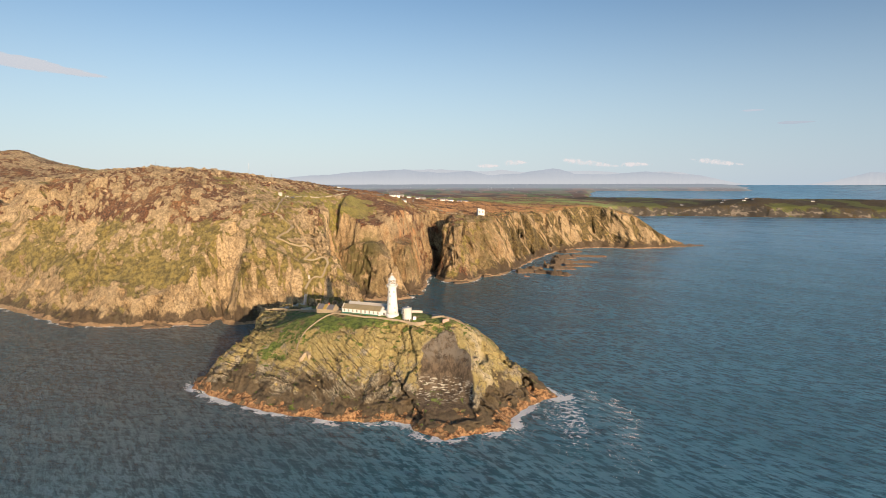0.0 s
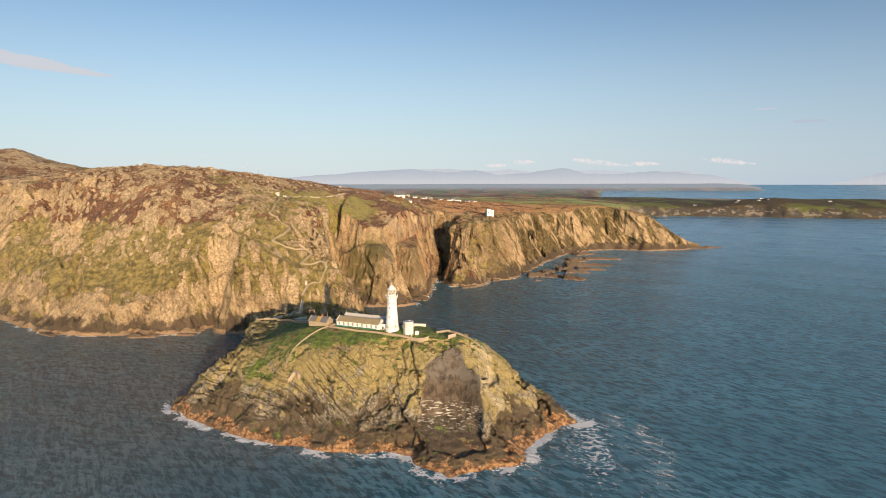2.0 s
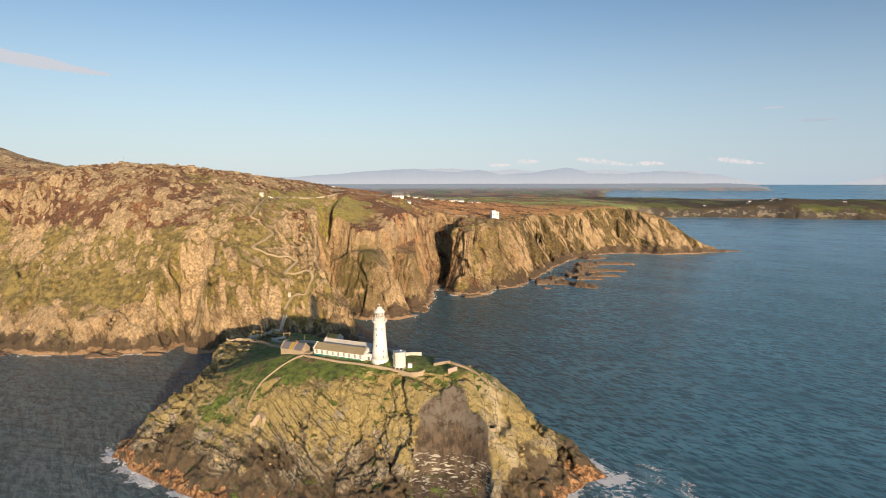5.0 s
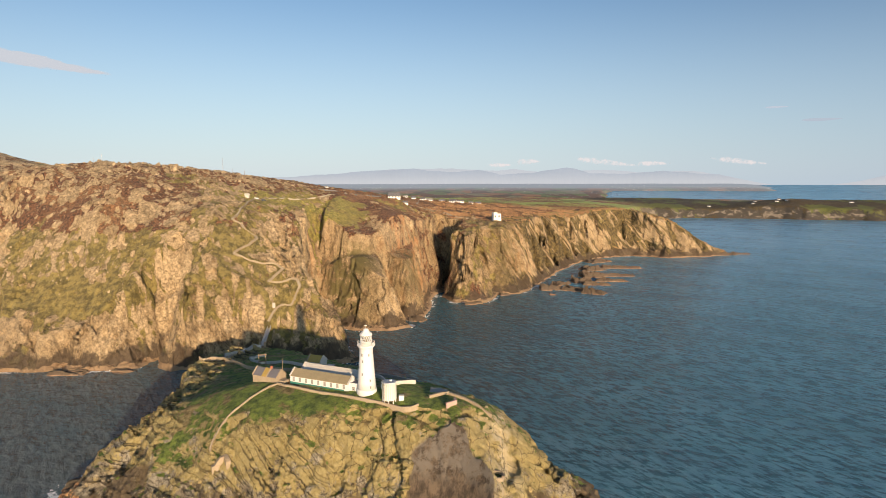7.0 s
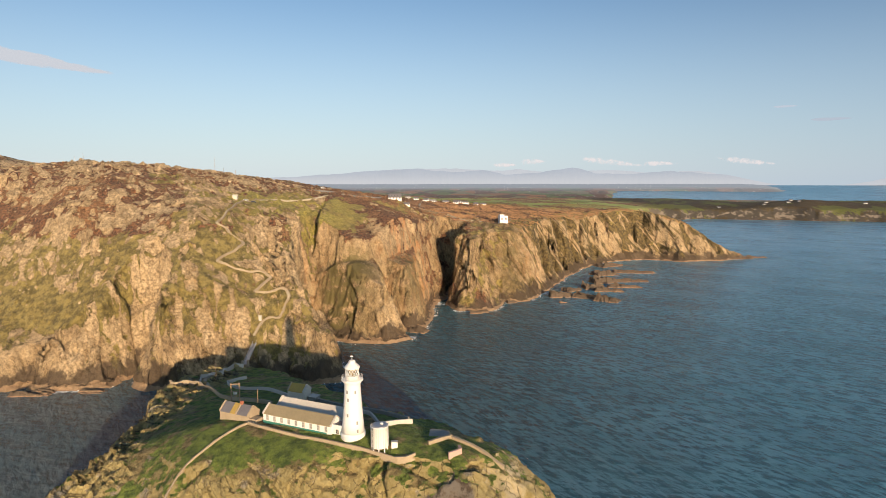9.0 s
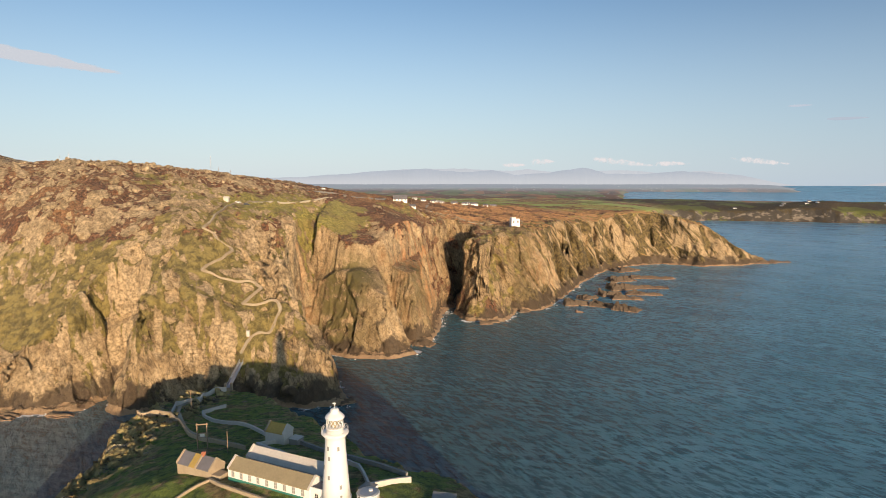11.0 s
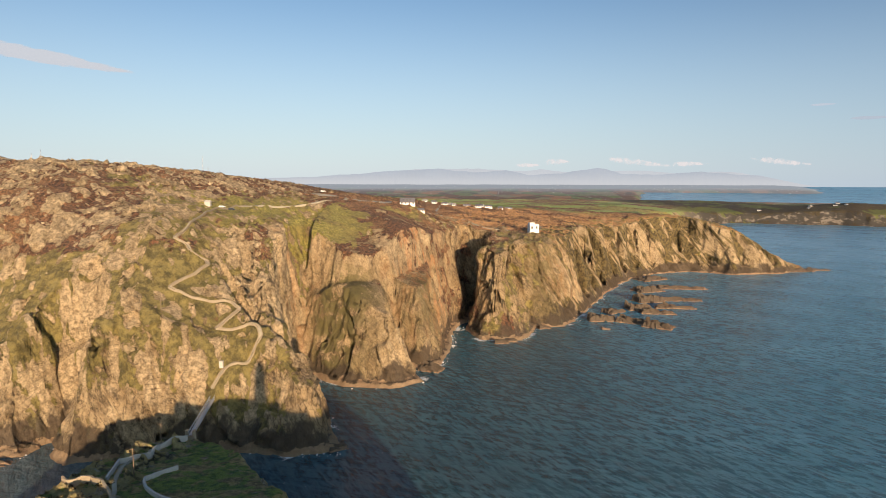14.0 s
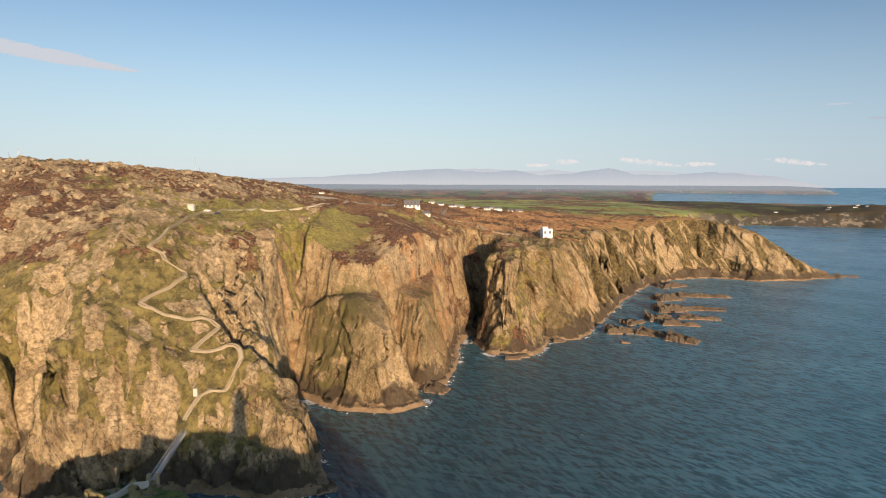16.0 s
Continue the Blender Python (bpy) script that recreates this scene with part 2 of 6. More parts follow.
def headland_material():
    m = Nodes("headland_ground", 0.95)
    z = m.split(m.pos)[2]
    rock, height = rock_colors(m, (0.50, 0.355, 0.195), (0.305, 0.205, 0.105), (0.040, 0.026, 0.015))
    rust = m.noise(m.scaled(m.pos, (0.16, 0.16, 0.018)), 1.0, 7, 0.66)
    rock = m.mix(m.math("MULTIPLY", m.mark("stain"), m.ramp(rust, 0.45, 0.58, 0.0, 0.9)), rock, m.mix(m.noise(m.pos, 0.3, 5, 0.7), (0.40, 0.15, 0.05), (0.70, 0.36, 0.16)))
    moss = m.noise(m.pos, 0.10, 7, 0.68)
    layer = m.math("FRACT", m.math("ADD", m.math("MULTIPLY", m.mark("fold"), 0.36), m.math("MULTIPLY", moss, 1.2)))
    seam = m.math("MULTIPLY", m.math("MULTIPLY", m.mark("bedded"), m.ramp(layer, 0.0, 0.20, 0.6, 0)), m.ramp(rust, 0.42, 0.58))
    rock = m.mix(m.math("MULTIPLY", m.mark("moss"), m.ramp(moss, 0.40, 0.50)), rock, m.mix(m.noise(m.pos, 0.4, 6, 0.7), (0.05, 0.044, 0.018), (0.25, 0.20, 0.065)))
    rock = m.mix(m.math("MULTIPLY", m.mark("pale"), m.ramp(moss, 0.60, 0.48, 0.25, 0.85)), rock, m.mix(m.ramp(m.noise(m.pos, 0.5, 8, 0.74), 0.34, 0.62), (0.24, 0.165, 0.088), (0.80, 0.60, 0.36)))
    rock = m.mix(seam, rock, (0.055, 0.038, 0.022))
    height = m.math("SUBTRACT", height, m.math("MULTIPLY", seam, 0.9))
    leaning = m.scaled(m.scaled(m.pos, (1, 1, 1), (0.0, 0.62, 0.0)), (0.07, 0.03, 0.012))
    band = m.noise(leaning, 1.0, 6, 0.62, 0.6)
    rock = m.mix(m.math("MULTIPLY", m.mark("banded"), m.ramp(band, 0.45, 0.51, 0, 0.92)), rock, m.mix(m.ramp(m.noise(m.pos, 0.3, 7, 0.74), 0.4, 0.6), (0.042, 0.032, 0.015), (0.20, 0.145, 0.052)))
    # shade and haze of the far cliffs put into the rock colour
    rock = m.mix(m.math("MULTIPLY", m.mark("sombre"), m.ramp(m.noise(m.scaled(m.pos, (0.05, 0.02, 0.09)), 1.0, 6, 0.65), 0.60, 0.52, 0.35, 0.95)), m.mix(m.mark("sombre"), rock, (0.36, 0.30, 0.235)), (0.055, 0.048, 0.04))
    tuft = m.noise(m.pos, 0.6, 8, 0.76)
    heather = m.mix(m.ramp(tuft, 0.42, 0.62), (0.050, 0.021, 0.012), (0.32, 0.132, 0.060))
    heather = m.mix(m.ramp(m.noise(m.pos, 0.03, 5, 0.6), 0.47, 0.60), heather, m.mix(m.ramp(tuft, 0.4, 0.6), (0.12, 0.056, 0.026), (0.40, 0.20, 0.09)))
    grass = m.mix(m.ramp(m.noise(m.pos, 0.2, 8, 0.74), 0.38, 0.62), (0.115, 0.088, 0.024), (0.38, 0.29, 0.088))
    grass = m.mix(m.math("MULTIPLY", m.mark("lush"), m.ramp(m.noise(m.pos, 0.06, 5), 0.35, 0.55)), grass, m.mix(m.ramp(tuft, 0.4, 0.6), (0.18, 0.165, 0.028), (0.47, 0.385, 0.095)))
    green = m.math("ADD", m.mark("grass"), m.ramp(m.noise(m.pos, 0.06, 9, 0.72), 0.3, 0.7, -0.55, 0.55))
    plants = m.mix(m.ramp(green, 0.44, 0.56), heather, grass)
    plants = m.mix(m.math("MULTIPLY", m.mark("bracken"), m.ramp(m.noise(m.pos, 0.03, 6, 0.65), 0.38, 0.55)), plants, m.mix(m.ramp(tuft, 0.35, 0.65), (0.46, 0.205, 0.07), (0.86, 0.46, 0.18)))
    field = m.t.nodes.new("ShaderNodeTexVoronoi")
    m.put(field.inputs["Vector"], m.scaled(m.pos, (0.012, 0.008, 0.0)))
    field.inputs["Scale"].default_value = 1.0
    plot = m.split(field.outputs["Color"])[0]
    sward = m.mix(m.ramp(plot, 0.2, 0.8), m.mix(tuft, (0.10, 0.16, 0.03), (0.22, 0.30, 0.06)), m.mix(tuft, (0.24, 0.32, 0.07), (0.40, 0.46, 0.13)))
    plants = m.mix(m.math("MULTIPLY", m.mark("meadow"), m.ramp(plot, 0.30, 0.36)), plants, sward)
    # far headland's shade and haze painted in as darker growth and fields
    plants = m.mix(m.mark("shaded_moor"), plants, m.mix(m.ramp(m.noise(m.scaled(m.pos, (0.012, 0.006, 0.01)), 1.0, 3), 0.52, 0.56), m.mix(tuft, (0.040, 0.032, 0.020), (0.120, 0.090, 0.046)), m.mix(tuft, (0.085, 0.105, 0.028), (0.19, 0.20, 0.055))))
    patch = m.noise(m.scaled(m.scaled(m.pos, (1, 1, 1), (0.0, 0.5, 0.3)), (0.16, 0.11, 0.09)), 1.0, 9, 0.68)
    stones = m.math("ADD", patch, m.math("MULTIPLY", m.mark("rock"), 0.20))
    stones = m.math("ADD", stones, m.ramp(m.noise(m.scaled(m.scaled(m.pos, (1, 1, 1), (0.2, 0.6, 0.1)), (0.05, 0.035, 0.025)), 1.0, 4, 0.55), 0.35, 0.65, -0.09, 0.09))
    bare = m.ramp(stones, 0.560, 0.578)
    c = m.mix(bare, plants, rock)
    tide = m.math("ADD", z, m.ramp(m.noise(m.scaled(m.pos, (0.05, 0.05, 0.03)), 1.0, 7, 0.68), 0.25, 0.75, -9.0, 9.0))
    inshore = m.ramp(m.mark("sombre"), 0, 1, 1, 0)
    c = m.mix(m.math("MULTIPLY", inshore, m.ramp(tide, 12.5, 7.5, 0, 0.88)), c, m.mix(m.noise(m.pos, 0.4, 6, 0.7), (0.035, 0.027, 0.02), (0.14, 0.095, 0.06)))
    c = m.mix(m.math("MULTIPLY", inshore, m.ramp(m.math("ADD", z, m.math("ADD", m.ramp(m.noise(m.pos, 0.12, 6, 0.7), 0.3, 0.7, -1.6, 1.6), m.math("MULTIPLY", m.mark("banded"), 1.4))), 3.0, 2.5)), c, m.mix(m.noise(m.pos, 0.35, 7, 0.74), (0.12, 0.07, 0.035), (0.70, 0.48, 0.28)))
    n = m.bump(m.math("MULTIPLY", height, bare), 0.85, 0.75)
    n = m.bump(m.math("ADD", m.math("MULTIPLY", bare, 1.3), m.noise(m.pos, 0.6, 6, 0.7)), 0.8, 0.6, n)
    shag = m.math("MULTIPLY", m.noise(m.pos, 0.9, 6, 0.75), m.ramp(bare, 1, 0))
    n = m.bump(shag, 1.0, 2.2, n)
    m.put(m.bsdf.inputs["Sheen Weight"], m.math("MULTIPLY", m.ramp(bare, 1, 0, 0.0, 0.3), m.ramp(m.mark("shaded_moor"), 0, 1, 1, 0.1)))
    m.put(m.bsdf.inputs["Sheen Tint"], m.mix(0.35, plants, (1.0, 0.9, 0.7)))
    return m.done(c, n)


def islet_material():
    m = Nodes("islet_ground", 0.95)
    z = m.split(m.pos)[2]
    flat = m.split(m.normal)[2]
    rock, height = rock_colors(m, (0.52, 0.45, 0.33), (0.33, 0.27, 0.18), (0.045, 0.034, 0.022), 1.7)
    side = m.mark("strata")
    wander = m.noise(m.pos, 0.12, 7, 0.66)
    layer = m.math("ADD", m.math("MULTIPLY", m.mark("fold"), 0.40), m.math("MULTIPLY", wander, 1.3))
    beds = m.noise(m.scaled(m.pos, (0.12, 0.12, 0.35)), 1.0, 7, 0.68, 0.4)
    leaf = m.math("FRACT", layer)
    course = m.math("FRACT", m.math("MULTIPLY", layer, 0.41))
    lichen = m.math("ADD", m.noise(m.pos, 0.14, 8, 0.70), m.math("ADD", m.ramp(z, 6, 26, -0.14, 0.08), m.ramp(m.split(m.pos)[0], 16, 28, 0.0, 0.07)))
    rock = m.mix(m.ramp(lichen, 0.45, 0.54, 0, 0.88), rock, m.mix(m.noise(m.pos, 0.9, 5), (0.34, 0.23, 0.045), (0.72, 0.60, 0.28)))
    rock = m.mix(m.math("MULTIPLY", side, m.math("MULTIPLY", m.ramp(leaf, 0.0, 0.24, 0.9, 0), m.ramp(m.noise(m.pos, 0.12, 4), 0.30, 0.50))), rock, (0.085, 0.06, 0.03))
    rock = m.mix(m.math("MULTIPLY", side, m.ramp(course, 0.0, 0.15, 0.92, 0)), rock, (0.05, 0.036, 0.02))
    rock = m.mix(m.math("MULTIPLY", m.mark("rib"), m.ramp(wander, 0.40, 0.52, 0, 0.85)), rock, m.mix(m.noise(m.scaled(m.pos, (0.5, 0.5, 0.08)), 1.0, 6, 0.7), (0.60, 0.44, 0.18), (0.95, 0.86, 0.66)))
    cut = m.ramp(m.cells(m.scaled(m.warp(m.pos, 0.3, 1.8), (0.16, 0.12, 0.13)), 1.0), 0.0, 0.03, 0.7, 0)
    rock = m.mix(m.math("MULTIPLY", cut, m.ramp(side, 0, 1, 1, 0.15)), rock, (0.08, 0.055, 0.03))
    damp = m.math("ADD", z, m.ramp(m.noise(m.pos, 0.06, 6, 0.65), 0.3, 0.7, -9, 9))
    rock = m.mix(m.ramp(damp, 15.5, 10.0, 0, 0.9), rock, m.mix(m.noise(m.pos, 0.35, 8, 0.74), (0.045, 0.033, 0.02), (0.24, 0.17, 0.095)))
    slab = m.mark("slab")
    face = m.mix(m.ramp(m.noise(m.scaled(m.pos, (0.35, 0.35, 0.06)), 1, 8, 0.72), 0.38, 0.62), (0.065, 0.047, 0.032), (0.19, 0.138, 0.09))
    face = m.mix(m.math("MULTIPLY", m.ramp(z, 22, 29), m.ramp(m.noise(m.pos, 0.2, 6, 0.7), 0.42, 0.55)), face, (0.22, 0.185, 0.145))
    guano = m.noise(m.scaled(m.pos, (0.35, 0.35, 1.6), (0.0, 0.5, 0.0)), 1.0, 5, 0.6)
    face = m.mix(m.math("MULTIPLY", m.ramp(guano, 0.55, 0.59), m.math("MULTIPLY", m.ramp(z, 19, 16), m.ramp(z, 7, 10))), face, (0.62, 0.58, 0.48))
    rock = m.mix(slab, rock, face)
    blade = m.noise(m.pos, 0.35, 7, 0.7)
    grass = m.mix(m.ramp(blade, 0.35, 0.62), (0.060, 0.105, 0.016), (0.26, 0.33, 0.052))
    grass = m.mix(m.ramp(m.noise(m.pos, 0.08, 8, 0.70), 0.52, 0.58), grass, m.mix(m.ramp(blade, 0.4, 0.6), (0.17, 0.12, 0.045), (0.46, 0.34, 0.15)))
    stones = m.math("ADD", m.noise(m.pos, 0.20, 9, 0.66), m.math("MULTIPLY", m.mark("rock"), 0.24))
    stones = m.math("ADD", stones, m.ramp(flat, 0.84, 0.55, 0.0, 0.20))
    bare = m.ramp(stones, 0.56, 0.60)
    c = m.mix(bare, grass, rock)
    c = m.mix(m.ramp(m.math("ADD", z, m.ramp(m.noise(m.pos, 0.13, 6, 0.65), 0.3, 0.7, -3.6, 3.6)), 3.1, 2.5), c, m.mix(m.ramp(m.noise(m.pos, 0.5, 8, 0.75), 0.4, 0.6), (0.16, 0.07, 0.03), (0.72, 0.42, 0.20)))
    n = m.bump(m.math("ADD", m.math("MULTIPLY", height, m.ramp(slab, 0, 1, 1, 0.35)), m.math("ADD", m.math("MULTIPLY", beds, 1.0), m.math("MULTIPLY", m.math("MULTIPLY", leaf, side), 1.2))), 0.85, 0.7)
    n = m.bump(m.math("ADD", bare, m.noise(m.pos, 1.0, 6, 0.7)), 0.85, 0.5, n)
    n = m.bump(m.math("MULTIPLY", m.noise(m.pos, 1.3, 5, 0.7), m.ramp(bare, 1, 0)), 1.0, 1.3, n)
    m.put(m.bsdf.inputs["Sheen Weight"], m.ramp(bare, 1, 0, 0.0, 0.4))
    m.put(m.bsdf.inputs["Sheen Tint"], m.mix(0.35, grass, (0.9, 0.95, 0.6)))
    return m.done(c, n)


def water_material():
    m = Nodes("sea_water", 0.12)
    crests = m.scaled(m.pos, (1, 1, 1), (0, 0, 0.985))
    chop = m.noise(m.scaled(crests, (0.10, 0.34, 1)), 1.0, 6, 0.66, 0.35)
    cross = m.noise(m.scaled(m.scaled(m.pos, (1, 1, 1), (0, 0, 0.25)), (0.07, 0.26, 1)), 1.0, 6, 0.68, 0.4)
    swell = m.noise(m.scaled(crests, (0.012, 0.055, 1)), 1.0, 4, 0.55, 0.4)
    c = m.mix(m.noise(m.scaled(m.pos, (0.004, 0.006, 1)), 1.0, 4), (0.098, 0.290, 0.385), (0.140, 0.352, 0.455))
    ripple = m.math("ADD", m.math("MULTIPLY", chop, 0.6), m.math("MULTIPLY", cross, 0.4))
    # light and dark flanks of the wavelets painted along the chop
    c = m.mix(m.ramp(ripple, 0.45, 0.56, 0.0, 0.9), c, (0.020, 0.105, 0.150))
    # grey-brown mirror image of the hillside painted into the water's colour
    c = m.mix(m.math("MULTIPLY", m.mark("hill_reflection"), 0.8), c, m.mix(m.ramp(ripple, 0.42, 0.6), (0.175, 0.200, 0.195), (0.095, 0.124, 0.126)))
    # dark reflection of the cliffs painted into the inshore water
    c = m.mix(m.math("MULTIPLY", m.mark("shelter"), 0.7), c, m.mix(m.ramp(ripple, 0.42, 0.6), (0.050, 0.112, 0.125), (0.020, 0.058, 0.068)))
    fleck = m.noise(m.pos, 0.35, 7, 0.72, 0.6)
    veins = m.math("ABSOLUTE", m.math("SUBTRACT", m.noise(m.scaled(m.pos, (0.09, 0.06, 1), (0, 0, 0.6)), 1.0, 5, 0.6, 1.6), 0.5))
    froth = m.ramp(m.math("ADD", fleck, m.math("MULTIPLY", m.mark("foam"), 0.36)), 0.68, 0.76)
    streaks = m.math("MULTIPLY", m.ramp(veins, 0.0, 0.035, 1, 0), m.ramp(fleck, 0.42, 0.56))
    froth = m.math("ADD", froth, m.math("MULTIPLY", m.mark("lace"), streaks), True)
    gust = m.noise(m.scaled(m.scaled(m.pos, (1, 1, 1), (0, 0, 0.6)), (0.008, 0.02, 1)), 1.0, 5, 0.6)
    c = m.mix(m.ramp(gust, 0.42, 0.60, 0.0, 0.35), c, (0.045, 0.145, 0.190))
    # paler sky reflection of the distant water painted into its colour
    c = m.mix(m.math("MULTIPLY", m.mark("far_sea"), 0.85), c, m.mix(m.ramp(gust, 0.40, 0.62), (0.28, 0.55, 0.71), (0.165, 0.40, 0.545)))
    c = m.mix(froth, c, (0.95, 0.95, 0.94))
    n = m.bump(m.math("ADD", m.math("ADD", chop, m.math("MULTIPLY", cross, 0.8)), m.math("MULTIPLY", swell, 3.0)), 1.0, 2.4)
    n = m.bump(m.math("MULTIPLY", fleck, 1.0), 0.6, 0.5, n)
    flat = m.t.nodes.new("ShaderNodeMix")
    flat.data_type = "VECTOR"
    m.put(flat.inputs[0], m.mark("far_sea"))
    m.put(flat.inputs[4], n), m.put(flat.inputs[5], m.normal)
    n = flat.outputs[1]
    m.bsdf.inputs["IOR"].default_value = 1.33
    return m.done(c, n, m.ramp(froth, 0, 1, 0.2, 0.85))


def plain(name, color, rough=0.7, grain=0.12, scale=2.0, metal=0.0, bump=0.03):
    m = Nodes(name, rough)
    a = m.noise(m.pos, scale, 5, 0.6)
    b = m.noise(m.pos, scale * 0.13, 3)
    dim = tuple(x * (1 - 2.2 * grain) for x in color)
    c = m.mix(m.math("MULTIPLY", m.math("ADD", a, b), 0.5), dim, tuple(min(1, x * (1 + grain)) for x in color))
    return m.done(c, m.bump(a, 0.5, bump), None, metal)


HEADLAND, ISLET, WATER = headland_material(), islet_material(), water_material()
WHITE = plain("white_paint", (0.80, 0.78, 0.74), 0.6, 0.05, 1.2)

# ---- the headland ----
# shore lines run with the land on their left; the third number is the steepness of the cliff there
WEST_SHORE = [(-1200, 900, 1.2), (-800, 700, 1.2), (-560, 640, 1.2), (-431, 598, 1.4), (-334, 530, 1.3), (-290, 514, 1.2), (-256, 514, 1.6), (-247, 524, 3.0), (-242, 514, 1.8), (-216, 520, 2.2),
              (-200, 526, 3.0), (-193, 546, 4.0), (-187, 528, 3.0), (-175, 518, 3.0), (-158, 525, 4.0), (-130, 530, 4.0), (-113, 531, 2.3), (-97, 534, 2.3), (-77, 530, 2.2), (-57, 537, 2.6), (-61, 552, 4.0)]
INLET = [(-69, 569, 4.5), (-81, 585, 4.5), (-92, 603, 4.5), (-97, 626, 6.0), (-102, 645, 7.0), (-102, 660, 7.0), (-100, 684, 4.0), (-80, 700, 3.0), (-58, 712, 4.0), (-34, 728, 4.5),
         (-12, 748, 5.0), (-7, 775, 5.0), (0, 803, 5.0), (5, 850, 6.0), (8, 848, 6.0), (4, 800, 6.0), (0, 768, 5.0), (9, 742, 2.2), (22, 740, 1.2)]
EAST_SHORE = [(45, 737, 1.1), (52, 760, 1.8), (60, 782, 1.8), (84, 788, 1.5), (107, 831, 3.0), (130, 890, 3.2), (160, 960, 3.2), (205, 1050, 3.2), (255, 1100, 3.2), (304, 1118, 3.2),
              (352, 1096, 3.0), (411, 1102, 3.0), (440, 1122, 2.2), (471, 1132, 0.25), (478, 1145, 0.25), (440, 1190, 0.5), (400, 1290, 0.8), (400, 1600, 0.8), (520, 1900, 0.8),
              (640, 2070, 1.4), (690, 2110, 1.6), (740, 2098, 1.6), (800, 2140, 1.6), (880, 2112, 1.6), (960, 2085, 1.5), (1040, 2075, 1.6), (1110, 2025, 1.6), (1180, 2030, 1.6), (1290, 1975, 1.5), (1448, 1945, 1.4), (1900, 1850, 1.2), (2300, 1900, 0.6), (2400, 2300, 0.6)]
BACK = [(1500, 2600, 0.5), (1100, 3200, 0.5), (-2600, 3200, 0.5), (-2600, 1500, 0.5)]
HILLS = [(-458, 687, 118), (-392, 608, 70), (-353, 547, 37), (-327, 611, 84), (-353, 653, 126), (-310, 586, 68), (-286, 552, 36), (-265, 572, 64), (-285, 609, 104),
         (-246, 537, 25), (-254, 597, 104), (-254, 622, 119), (-228, 587, 90), (-207, 534, 46), (-560, 760, 118), (-640, 1000, 118), (-199, 570, 80), (-172, 532, 52), (-284, 673, 131), (-276, 706, 136),
         (-218, 628, 110), (-203, 640, 114), (-155, 587, 92), (-147, 564, 69), (-135, 538, 54), (-126, 544, 50), (-115, 572, 59), (-113.5, 548, 33), (-106, 553, 40.5), (-99, 559, 47.5)]
DOWNS = [(-164, 670, 106), (-118, 638, 91), (-117, 653, 95), (-122, 675, 96), (-105, 690, 93), (-36, 762, 84), (-14, 785, 76), (-171, 596, 104), (-135, 603, 76), (-127, 628, 95), (-118, 712, 90), (-99, 756, 106), (-53, 833, 103), (-50, 803, 90), (-24, 832, 81), (10, 858, 77), (60, 858, 74),
         (-97, 558, 46), (-104, 564, 53), (-87, 561, 43), (-80, 548, 30), (-81, 561, 32), (-104, 588, 52), (-175, 811, 117), (-324, 936, 134), (130, 950, 72), (200, 1080, 66), (268, 1152, 76), (310, 1158, 73), (346, 1155, 66), (374, 1152, 57), (400, 1152, 40), (428, 1150, 15), (470, 1140, 4),
         (0, 1000, 82), (-30, 1190, 90), (70, 1190, 85), (200, 1300, 74), (-200, 1400, 90), (0, 1650, 62)]
FAR_DOWNS = [(700, 2250, 48), (740, 2125, 28), (900, 2150, 32), (1150, 2062, 34), (1450, 1985, 30), (1150, 2150, 60), (1500, 2120, 52), (2000, 2050, 34), (400, 2000, 50), (0, 2200, 56), (-800, 2000, 60), (300, 2700, 40), (1200, 2600, 30),
             (-1500, 3000, 40), (-900, 1200, 110), (-600, 900, 132), (-772, 1150, 183), (-690, 1165, 154), (-860, 1160, 176)]
GREEN_BUTTRESS = [(-178, 705, 3.0), (-126, 657, 3.4), (-108, 650, 3.4), (-90, 636, 3.4), (-72, 625, 3.6), (-43, 623, 4.2), (-25, 638, 2.2), (-36, 662, 3.6), (-38, 700, 2.4), (-40, 760, 2.4), (-60, 850, 3.0), (-150, 850, 3.0), (-190, 745, 3.0)]
SMALL_BUTTRESS = [(-92, 740, 4.0), (-86, 700, 4.0), (-62, 676, 4.0), (-28, 662, 4.0), (-17, 674, 3.4), (-11, 705, 4.0), (-11, 745, 4.0), (-14, 800, 3.0), (-60, 810, 3.0)]
UPPER_WALL = [(-128, 672, 5.0), (-104, 668, 5.0), (-88, 655, 5.5), (-57, 660, 5.5), (-40, 682, 5.5), (-33, 706, 5.5), (-20, 738, 5.5), (-12, 762, 5.0), (-14, 800, 4.0), (-60, 820, 3.0), (-150, 800, 3.0)]
MAIN_SHORE = WEST_SHORE + INLET + EAST_SHORE + BACK
# clefts in the cliff: (x, y, depth, half width)
CLEFTS = [[(-134, 600, 3, 1.6), (-129.5, 595, 8, 2.4), (-119, 585, 13, 3.2), (-109, 576, 18, 4.0), (-100, 570.5, 24, 5.0), (-88, 571, 26, 6.0)],
          [(-131, 621, 3, 1.5), (-122, 605, 8, 2.0), (-111, 591, 14, 3.0), (-98, 586, 16, 4.0)],
          [(-107, 668, 12, 4.0), (-112, 690, 9, 4.0), (-116, 705, 4, 3.0)]]
